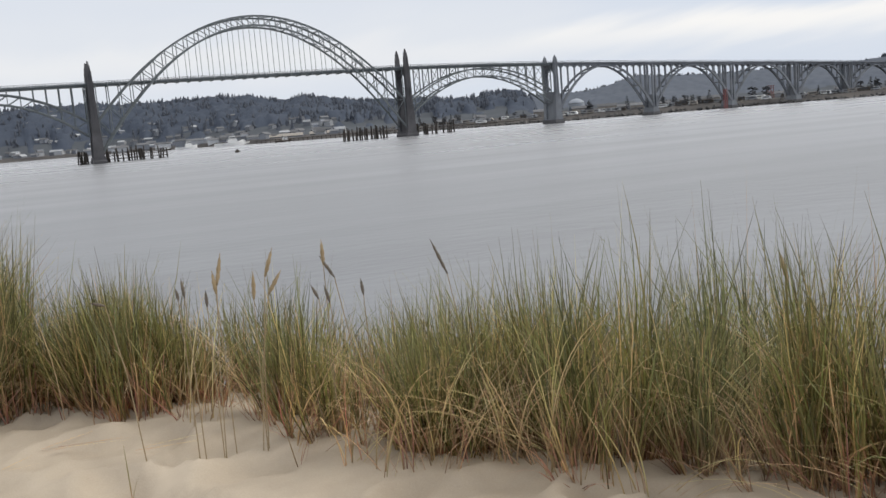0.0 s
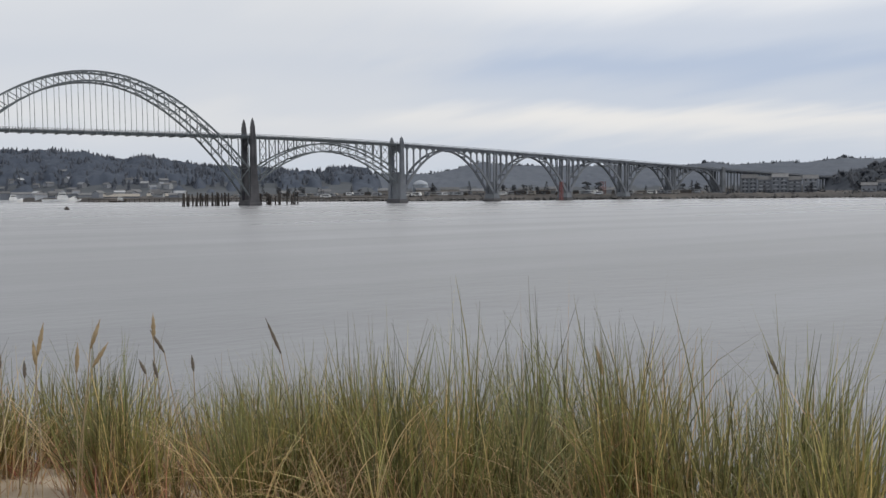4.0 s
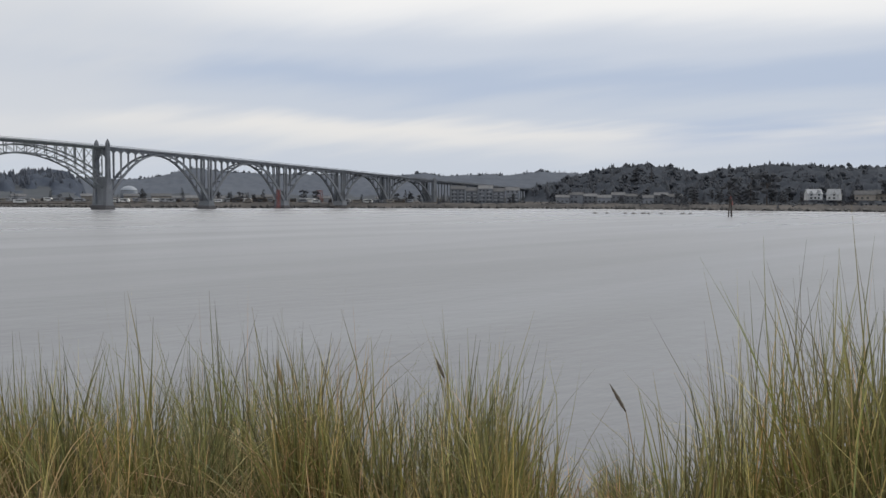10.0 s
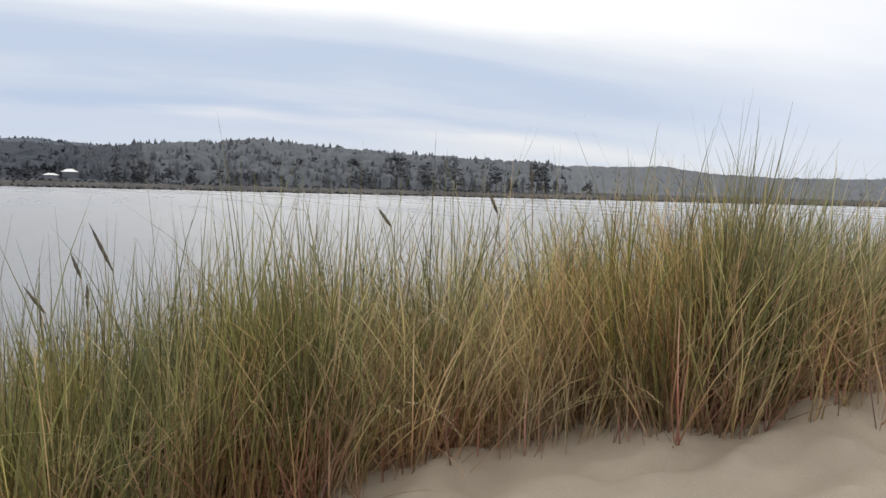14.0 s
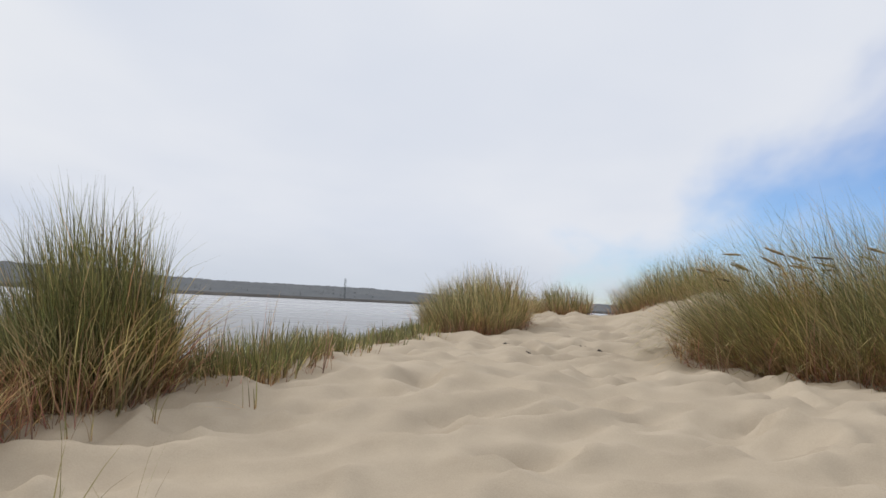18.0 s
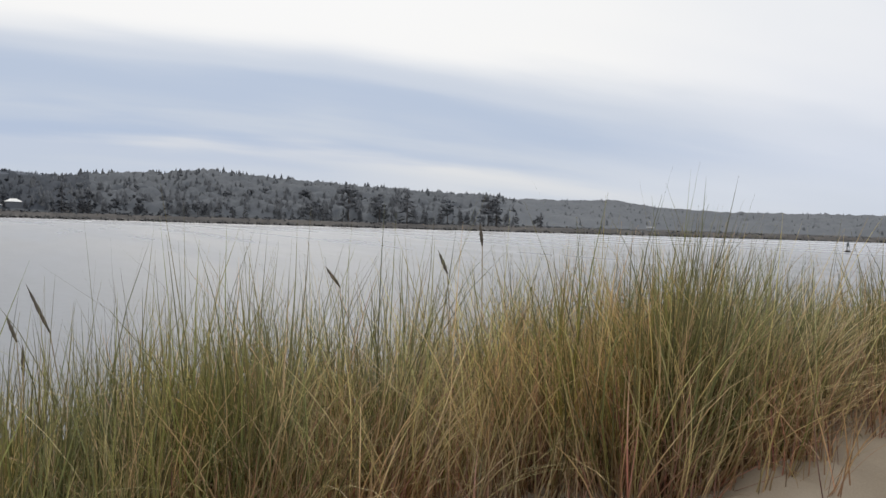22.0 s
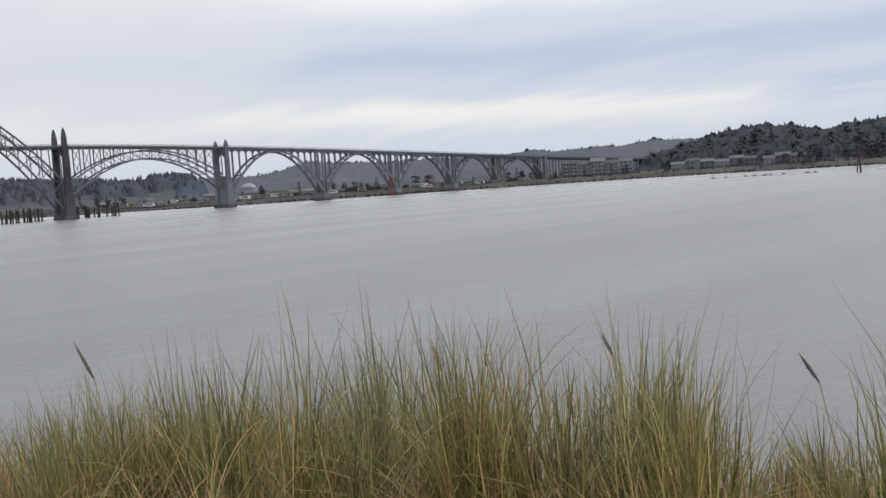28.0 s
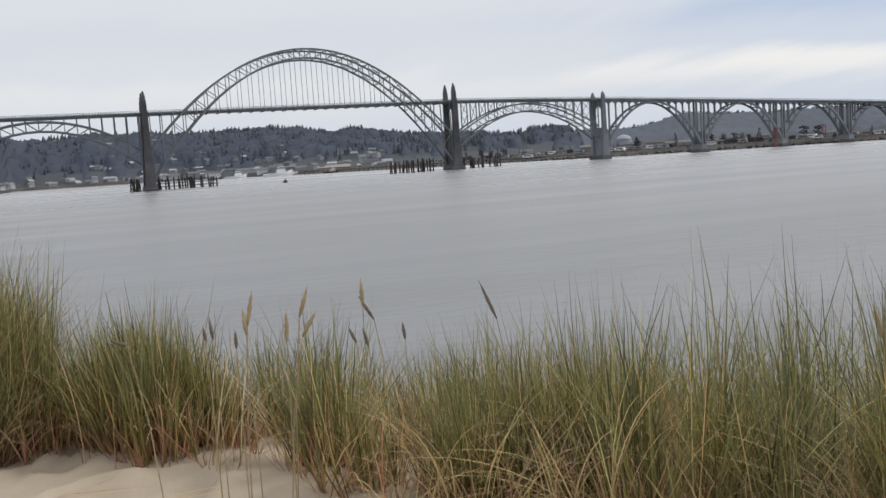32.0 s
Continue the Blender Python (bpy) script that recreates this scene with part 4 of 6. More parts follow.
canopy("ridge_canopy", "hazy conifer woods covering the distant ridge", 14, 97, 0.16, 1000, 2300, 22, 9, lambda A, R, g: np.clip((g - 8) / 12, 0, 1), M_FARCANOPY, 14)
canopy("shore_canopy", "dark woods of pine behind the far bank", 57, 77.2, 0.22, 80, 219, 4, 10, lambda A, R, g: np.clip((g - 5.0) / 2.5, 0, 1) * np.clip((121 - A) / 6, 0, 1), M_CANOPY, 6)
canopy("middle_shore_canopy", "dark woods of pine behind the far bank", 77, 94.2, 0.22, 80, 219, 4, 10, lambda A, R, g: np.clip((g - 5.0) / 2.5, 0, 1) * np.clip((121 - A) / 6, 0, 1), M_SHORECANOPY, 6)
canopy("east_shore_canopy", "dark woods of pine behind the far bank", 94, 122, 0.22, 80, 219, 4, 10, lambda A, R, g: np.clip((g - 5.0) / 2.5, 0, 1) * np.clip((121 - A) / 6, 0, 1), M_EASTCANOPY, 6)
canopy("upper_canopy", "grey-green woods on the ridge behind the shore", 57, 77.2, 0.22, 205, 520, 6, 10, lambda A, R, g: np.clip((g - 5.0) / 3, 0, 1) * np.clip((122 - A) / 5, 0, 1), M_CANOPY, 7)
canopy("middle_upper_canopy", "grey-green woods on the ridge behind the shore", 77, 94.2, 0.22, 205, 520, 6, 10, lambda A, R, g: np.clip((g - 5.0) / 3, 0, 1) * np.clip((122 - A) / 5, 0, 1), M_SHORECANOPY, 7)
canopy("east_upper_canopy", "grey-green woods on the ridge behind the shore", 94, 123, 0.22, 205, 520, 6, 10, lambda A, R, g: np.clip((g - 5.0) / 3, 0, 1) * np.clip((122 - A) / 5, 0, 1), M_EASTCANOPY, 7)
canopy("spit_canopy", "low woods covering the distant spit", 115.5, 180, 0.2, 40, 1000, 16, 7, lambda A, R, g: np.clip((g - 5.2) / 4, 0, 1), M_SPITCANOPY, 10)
forest("hill_woods", "dark conifers standing above the hill woods", -14, 30.8, 110, 900, 6000, 9, 16, lambda az, r, q: (land(az, r) > 12 + 26 * q.rand(len(az))), 1.0, 1, M_MIDWOOD)
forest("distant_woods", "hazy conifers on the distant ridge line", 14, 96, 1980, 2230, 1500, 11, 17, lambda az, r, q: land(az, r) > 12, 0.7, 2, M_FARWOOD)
forest("shore_woods", "dark shore pines and spruces behind the far bank", 57.5, 76.5, 70, 215, 742, 9, 17, lambda az, r, q: (land(az, r) > 4.5 + 3 * q.rand(len(az))) & (q.rand(len(az)) < (121 - az) / 9), 0.8, 3, M_FOREST)
forest("middle_shore_woods", "dark shore pines and spruces behind the far bank", 76.5, 93, 70, 215, 607, 8, 14, lambda az, r, q: (land(az, r) > 4.5 + 3 * q.rand(len(az))) & (q.rand(len(az)) < (121 - az) / 9), 0.8, 3, M_SHOREWOOD)
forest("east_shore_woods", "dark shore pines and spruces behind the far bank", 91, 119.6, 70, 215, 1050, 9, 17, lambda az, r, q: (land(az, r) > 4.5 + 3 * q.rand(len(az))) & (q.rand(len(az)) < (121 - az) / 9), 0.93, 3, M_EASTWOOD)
forest("ridge_woods", "grey-green trees on the ridge behind the shore", 57.5, 76.5, 215, 420, 1000, 7, 15, lambda az, r, q: (land(az, r) > 6) & (q.rand(len(az)) < (121 - az) / 7), 0.85, 6, M_FOREST)
forest("middle_ridge_woods", "grey-green trees on the ridge behind the shore", 76.5, 93, 220, 420, 450, 6, 13, lambda az, r, q: (land(az, r) > 6) & (q.rand(len(az)) < (121 - az) / 7), 0.8, 6, M_SHOREWOOD)
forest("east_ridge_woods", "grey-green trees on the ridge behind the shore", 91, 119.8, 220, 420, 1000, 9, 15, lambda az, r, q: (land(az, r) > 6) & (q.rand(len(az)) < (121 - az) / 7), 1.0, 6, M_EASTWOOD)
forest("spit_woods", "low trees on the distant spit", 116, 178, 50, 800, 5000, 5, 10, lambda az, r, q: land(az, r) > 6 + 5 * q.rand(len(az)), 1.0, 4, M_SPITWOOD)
forest("bank_scrub", "low scrub along the far bank", 20, 116, 10, 110, 3300, 1.2, 4.5, lambda az, r, q: q.rand(len(az)) < vnoise(az * 2.3, r / 30), 0.0, 5, M_FOREST)

forest("spit_scrub", "low scrub along the distant spit", 114, 152, 10, 110, 900, 1.2, 4.5, lambda az, r, q: q.rand(len(az)) < vnoise(az * 2.3, r / 30), 0.0, 7, M_SPITWOOD)
forest("bank_grass", "pale dry grass and low shrubs along the far bank", 21, 150, 12, 62, 5200, 0.5, 1.7, lambda az, r, q: q.rand(len(az)) < 1.2 * vnoise(az * 1.3 + 5, r / 20), 0.0, 8, M_BANKGRASS)

# ---- beach grass ----
# height of the grass tops by azimuth from the camera, fitted to its view
TOPS = ((-60, 7.5), (-8, 7.75), (-4, 7.86), (-2.5, 7.82), (-1, 7.52), (2, 7.39), (5, 7.44), (8.5, 7.33), (12, 7.36), (14.5, 7.28), (17, 7.38), (24, 7.46), (29, 7.6), (32, 7.65), (39, 7.64), (43, 7.64), 
        (46, 7.59), (48, 7.49), (52, 7.55), (55.8, 7.44), (57.5, 6.87), (60, 7.02), (62.5, 7.22), (65, 7.68), (70, 7.85), (75, 7.96), (78, 7.8), (80.5, 7.4), (84, 7.26), (86.5, 7.13), (88.5, 7.48), (92, 7.88), 
        (96, 8), (102, 8.14), (109, 8.18), (116, 8.18), (122, 8.22), (127, 8.28), (130, 8.3), (136, 8.28), (141, 8.24), (146, 8.06), (149, 8.01), (152, 7.96), (154, 7.96), (157, 7.96), (162, 7.96), (175, 7.96))


def blades(rs, x, y, z, length, lean, bend, width, levels=6):
    """Tapering blades, as arrays of points, quads and (u, v); lean: slope at the foot, bend: slope gained towards the tip, both as (x, y) vectors."""
    n = len(x)
    t = np.linspace(0, 1, levels)
    p = np.zeros((n, levels, 3))
    p[:, 0] = np.stack([x, y, z], -1)
    s = length / (levels - 1)
    for i in range(1, levels):
        k = ((t[i] + t[i - 1]) / 2) ** 1.4
        vx, vy = lean[0] + bend[0] * k, lean[1] + bend[1] * k
        th = np.hypot(vx, vy) + 1e-6
        p[:, i] = p[:, i - 1] + np.stack([s * np.sin(th) * vx / th, s * np.sin(th) * vy / th, s * np.cos(th)], -1)
    tw = np.arctan2(lean[1] + bend[1], lean[0] + bend[0]) + 1.5708 + rs.uniform(-0.9, 0.9, n)
    wv = np.stack([np.cos(tw), np.sin(tw), np.zeros(n)], -1)[:, None, :]
    half = (width[:, None] * (1 - 0.9 * t[None] ** 3.2) / 2)[:, :, None]
    v = np.stack([p - wv * half, p + wv * half], 2).reshape(-1, 3)
    base = (np.arange(n) * levels * 2)[:, None]
    i = np.arange(levels - 1)[None] * 2
    f = np.stack([base + i, base + i + 1, base + i + 3, base + i + 2], -1).reshape(-1, 4)
    uv = np.stack([np.tile([0.0, 1.0], n * levels), np.repeat(np.tile(t, n), 2)], -1)
    return v, f, uv


def towards(angle, size):
    return size * np.cos(angle), size * np.sin(angle)


def grass_object(name, label, mat, sets, kind="stuff", category="grass"):
    vs, fs, us, k = [], [], [], 0
    for v, f, u in sets:
        vs.append(v)
        fs.append(f + k)
        us.append(u)
        k += len(v)
    ob = new(name, array_mesh(name, np.concatenate(vs), np.concatenate(fs), mat, np.concatenate(us)))
    return tagged(ob, label, category, kind=kind)


EYE_XY = (0.05, -0.5)


def azimuth(x, y):
    return np.degrees(np.arctan2(x - EYE_XY[0], y - EYE_XY[1]))


# share of dry grass by azimuth from the camera, fitted to its view
DRY = ((-60, 0.8), (2, 0.6), (12, 0.6), (22, 0.75), (30, 0.75), (50, 0.75), (56, 0.75), (64, 0.75), (76, 0.8), (86, 0.8), (96, 0.9), (104, 0.9), (118, 1.0), (126, 0.9), (140, 0.8), (175, 0.5))


def top_height(x, y):
    """How tall the grass stands at a place, to fit the tops the camera sees."""
    az = azimuth(x, y)
    az = np.where(az < -100, az + 360, az)
    return np.clip(table(TOPS, az) - dune_spine(np.minimum(y, 5)) + 0.08, np.interp(az, (155, 160), (0.38, 0.34)), 1.55)


def field(seed, count, d0, d1, ylo, yhi):
    """Tussock centres between two distances behind the front of the grass."""
    q = np.random.RandomState(seed)
    out = []
    seg = EDGE[:-1], EDGE[1:]
    ln = np.hypot(*(seg[1] - seg[0]).T)
    use = (np.maximum(seg[0][:, 1], seg[1][:, 1]) > ylo) & (np.minimum(seg[0][:, 1], seg[1][:, 1]) < yhi)
    pr = np.where(use, ln, 0)
    k = q.choice(len(ln), count, p=pr / pr.sum())
    t = q.rand(count)[:, None]
    c = seg[0][k] * (1 - t) + seg[1][k] * t
    d = (seg[1] - seg[0])[k]
    nrm = np.stack([-d[:, 1], d[:, 0]], -1) / ln[k][:, None]
    c = c + nrm * (d0 + (d1 - d0) * q.rand(count) ** 1.3)[:, None] + q.normal(0, 0.12, (count, 2))
    dist = edge_distance(c[:, 0], c[:, 1])
    ok = (dist > d0 - 0.05) & (c[:, 1] > ylo) & (c[:, 1] < yhi)
    return c[ok], q


def sward(seed, layer_seed, tussocks, shoots, per, d0, d1, ylo, yhi, radius=0.10):
    """Tussocks of upright shoots, each of a few blades that part as they rise."""
    c, q = field(seed, tussocks, d0, d1, ylo, yhi)
    m = len(c)
    k = m * shoots
    own = np.repeat(np.arange(m), shoots)
    size, high = q.uniform(0.6, 1.5, m)[own], q.uniform(0.70, 1.18, m)
    la, ls = q.uniform(0, 6.2832, m), np.abs(q.normal(0, 0.10, m))
    q = np.random.RandomState(seed * 10 + layer_seed)
    r, a = np.minimum(np.abs(q.normal(0, 1, k)), 2.0), q.uniform(0, 6.2832, k)
    sx, sy = c[own, 0] + radius * size * r * np.cos(a), c[own, 1] + radius * size * r * np.sin(a)
    full = top_height(c[:, 0], c[:, 1])
    tall = full * (0.80 + 0.40 * vnoise(c[:, 0] * 1.35 + 5, c[:, 1] * 1.35)) * high
    tall = np.minimum(np.where(c[:, 1] < -5.4, tall * 0.6, tall), full * 1.08)
    lx = (ls * np.cos(la))[own] + np.cos(a) * 0.15 * r + q.normal(0, 0.10, k) - 0.02
    ly = (ls * np.sin(la))[own] + np.sin(a) * 0.15 * r + q.normal(0, 0.10, k) - 0.03
    h = tall[own] * (1.04 - 0.30 * q.rand(k)) * (1 - 0.05 * r * r)
    at = np.repeat(np.arange(k), per)
    n = len(at)
    x, y = sx[at] + q.normal(0, 0.008, n), sy[at] + q.normal(0, 0.008, n)
    lean = lx[at] + q.normal(0, 0.09, n), ly[at] + q.normal(0, 0.09, n)
    return x, y, dune(x, y) - 0.03, h[at], lean, q, n


def slim(x, y):
    """Blades are narrowed on the southern bank, by azimuth, to fit the camera's view."""
    return np.interp(azimuth(x, y), (88, 102), (1.0, 0.80))


def pick(lean, k):
    return lean[0][k], lean[1][k]


green, straw, litter = [], [], []
for seed, tus, shoots, per, d0, d1, ylo, yhi in ((24, 95, 18, 6, 0.6, 1.6, -4.2, -0.5), (21, 340, 20, 6, 0.03, 1.05, -6.0, 7.5), (22, 460, 13, 5, 0.8, 3.0, -6.0, 8.5), (23, 300, 9, 5, 0.1, 1.6, -11.5, -5.4)):
    x, y, z, h, lean, q, n = sward(seed, 0, tus, shoots, per, d0, d1, ylo, yhi)
    hang = np.where(q.rand(n) < 0.3, q.uniform(0.5, 1.5, n), np.abs(q.normal(0.22, 0.25, n)))
    green.append(blades(q, x, y, z, h * (1.03 - 0.55 * q.rand(n) ** 1.3), lean, towards(q.uniform(0, 6.28, n), hang), slim(x, y) * q.uniform(0.0048, 0.0088, n), 4 if seed == 22 else 6))
    x, y, z, h, lean, q, n = sward(seed, 1, tus, max(3, shoots * 7 // 8), per, d0, d1, ylo, yhi, 0.13)
    k = q.rand(n) < table(DRY, azimuth(x, y)) * np.interp(azimuth(x, y), (154, 158), (1.0, 0.45))
    x, y, z, h, lean, n = x[k], y[k], z[k], h[k], pick(lean, k), int(k.sum())
    hang = np.where(q.rand(n) < 0.40, q.uniform(0.7, 1.9, n), np.abs(q.normal(0.25, 0.3, n)))
    straw.append(blades(q, x, y, z, h * q.uniform(0.35, 0.92, n), lean, towards(q.uniform(0, 6.28, n), hang), slim(x, y) * q.uniform(0.0036, 0.0066, n), 4 if seed == 22 else 7))
    x, y, z, h, lean, q, n = sward(seed, 2, tus, max(2, shoots // 2), per, d0, min(d1, 1.8), ylo, yhi, 0.15)
    k = q.rand(n) < np.interp(azimuth(x, y), (154, 158), (1.0, 0.12))
    x, y, z, h, lean, n = x[k], y[k], z[k], h[k], pick(lean, k), int(k.sum())
    litter.append(blades(q, x, y, z, h * q.uniform(0.15, 0.5, n) * np.interp(azimuth(x, y), (88, 104), (1.0, 1.4)), (lean[0] * 1.6, lean[1] * 1.6), towards(q.uniform(0, 6.28, n), q.uniform(0.1, 1.3, n)), slim(x, y) * q.uniform(0.004, 0.0075, n), 5))
    k = q.rand(n) < (0.6 if ylo > -7 else 0.2)
    litter.append(blades(q, x[k], y[k], z[k], q.uniform(0.12, 0.5 if ylo > -7 else 0.3, k.sum()), towards(q.uniform(0, 6.28, k.sum()), q.uniform(0.1, 1.2, k.sum())), towards(q.uniform(0, 6.28, k.sum()), q.uniform(0.1, 1.0, k.sum())), q.uniform(0.004, 0.007, k.sum()), 5))
# brown tangle at the foot of the tall tussock and in the hollow beside it
q = np.random.RandomState(64)
n = 900
x, y = 2.62 + q.normal(0, 0.16, n), -4.42 + q.normal(0, 0.26, n)
k = edge_distance(x, y) > 0.02
x, y, n = x[k], y[k], int(k.sum())
litter.append(blades(q, x, y, dune(x, y) - 0.02, q.uniform(0.12, 0.42, n), towards(q.uniform(0, 6.28, n), q.uniform(0.2, 1.2, n)), towards(q.uniform(0, 6.28, n), q.uniform(0.3, 1.6, n)), q.uniform(0.004, 0.007, n), 7))
# fine dry blades crossing one another in front of the southern bank, and reddish stems at their foot
c, q = field(65, 180, 0.0, 0.75, -4.9, -1.9)
per = 16
cc = np.repeat(c, per, 0) + q.normal(0, 0.07, (len(c) * per, 2))
n = len(cc)
tall = top_height(cc[:, 0], cc[:, 1])
heading = np.repeat(q.uniform(0, 6.28, len(c)), per) + q.normal(0, 0.5, n)
straw.append(blades(q, cc[:, 0], cc[:, 1], dune(cc[:, 0], cc[:, 1]) - 0.02, tall * q.uniform(0.45, 1.0, n), towards(heading, np.abs(q.normal(0.22, 0.2, n))), towards(heading + q.normal(0, 0.8, n), q.uniform(0.2, 1.5, n)), q.uniform(0.0028, 0.0048, n), 8))
c, q = field(66, 180, -0.02, 0.4, -4.9, -1.2)
per = 14
cc = np.repeat(c, per, 0) + q.normal(0, 0.06, (len(c) * per, 2))
n = len(cc)
litter.append(blades(q, cc[:, 0], cc[:, 1], dune(cc[:, 0], cc[:, 1]) - 0.02, q.uniform(0.15, 0.5, n) * np.clip(top_height(cc[:, 0], cc[:, 1]), 0.5, 1.2), towards(q.uniform(0, 6.28, n), np.abs(q.normal(0.1, 0.2, n))), towards(q.uniform(0, 6.28, n), np.abs(q.normal(0.2, 0.35, n))), q.uniform(0.0035, 0.006, n), 5))
# thin tall flower stalks standing above the rest
c, q = field(60, 260, 0.2, 2.0, -6.0, 7.0)
n = len(c)
straw.append(blades(q, c[:, 0], c[:, 1], dune(c[:, 0], c[:, 1]), top_height(c[:, 0], c[:, 1]) * q.uniform(0.85, 1.08, n), towards(q.uniform(0, 6.28, n), np.abs(q.normal(0, 0.12, n))), towards(q.uniform(0, 6.28, n), np.abs(q.normal(0.05, 0.15, n))), q.uniform(0.0035, 0.005, n), 5))
# long dry blades arching over the front, side by side, angled to the camera's view
c, q = field(61, 470, -0.06, 0.45, -6.0, 7.0)
per = 7
n = len(c) * per
cc = np.repeat(c, per, 0) + q.normal(0, 0.05, (len(c) * per, 2))
to_eye = np.arctan2(EYE_XY[1] - cc[:, 1], EYE_XY[0] - cc[:, 0])
side = np.repeat(q.choice((-1.2, 1.35, 1.3, 1.1, 0.9, 0.4, -0.8), len(c)) + q.normal(0, 0.25, len(c)), per) + q.normal(0, 0.16, n)
arch = np.repeat(q.uniform(0.4, 1.5, len(c)), per) * q.uniform(0.85, 1.15, n)
reach = np.repeat(q.uniform(0.7, 1.45, len(c)), per) * q.uniform(0.75, 1.1, n) * np.clip(top_height(cc[:, 0], cc[:, 1]) * 1.1, 0.4, 1.05) * np.clip(table(DRY, azimuth(cc[:, 0], cc[:, 1])), 0.6, 1)
reach = reach * np.interp(azimuth(cc[:, 0], cc[:, 1]), (46, 60, 88, 104), (1, 0.75, 0.75, 0.78))
bleached = blades(q, cc[:, 0], cc[:, 1], dune(cc[:, 0], cc[:, 1]) - 0.02, reach, towards(to_eye + side, np.repeat(q.uniform(0.15, 0.85, len(c)), per) + q.normal(0, 0.08, n)), towards(to_eye + side, arch), q.uniform(0.0036, 0.0062, n), 10)
# long pale stalks crossing one another over the southern bank
c, q = field(67, 190, -0.02, 0.5, -4.8, -0.9)
per = 5
cc = np.repeat(c, per, 0) + q.normal(0, 0.06, (len(c) * per, 2))
n = len(cc)
heading = np.repeat(q.uniform(0, 6.28, len(c)), per) + q.normal(0, 0.45, n)
crossing = blades(q, cc[:, 0], cc[:, 1], dune(cc[:, 0], cc[:, 1]) - 0.02, q.uniform(0.5, 1.05, n) * np.clip(top_height(cc[:, 0], cc[:, 1]), 0.6, 1.1), towards(heading, q.uniform(0.3, 0.9, n)), towards(heading + q.normal(0, 0.4, n), q.uniform(0.2, 1.3, n)), q.uniform(0.003, 0.005, n), 8)
# short stems standing on the sand just before the grass
c, q = field(62, 150, -0.16, 0.1, -6.0, 7.0)
c = np.repeat(c, 4, 0) + q.normal(0, 0.025, (len(c) * 4, 2))
n = len(c)
litter.append(blades(q, c[:, 0], c[:, 1], dune(c[:, 0], c[:, 1]) - 0.02, q.uniform(0.12, 0.5, n), towards(q.uniform(0, 6.28, n), np.abs(q.normal(0, 0.25, n))), towards(q.uniform(0, 6.28, n), np.abs(q.normal(0.2, 0.3, n))), q.uniform(0.004, 0.007, n)))
grass_object("beach_grass", "dense green beach grass along the dune's edge", M_GREEN, green)
grass_object("dry_beach_grass", "straw-coloured dry blades among the beach grass", M_STRAW, straw)
grass_object("bleached_grass", "pale bleached blades arching over the front of the grass", M_BLEACHED, [bleached, crossing])
grass_object("dead_grass_litter", "brown dead grass stems at the foot of the tussocks", M_LITTER, litter)


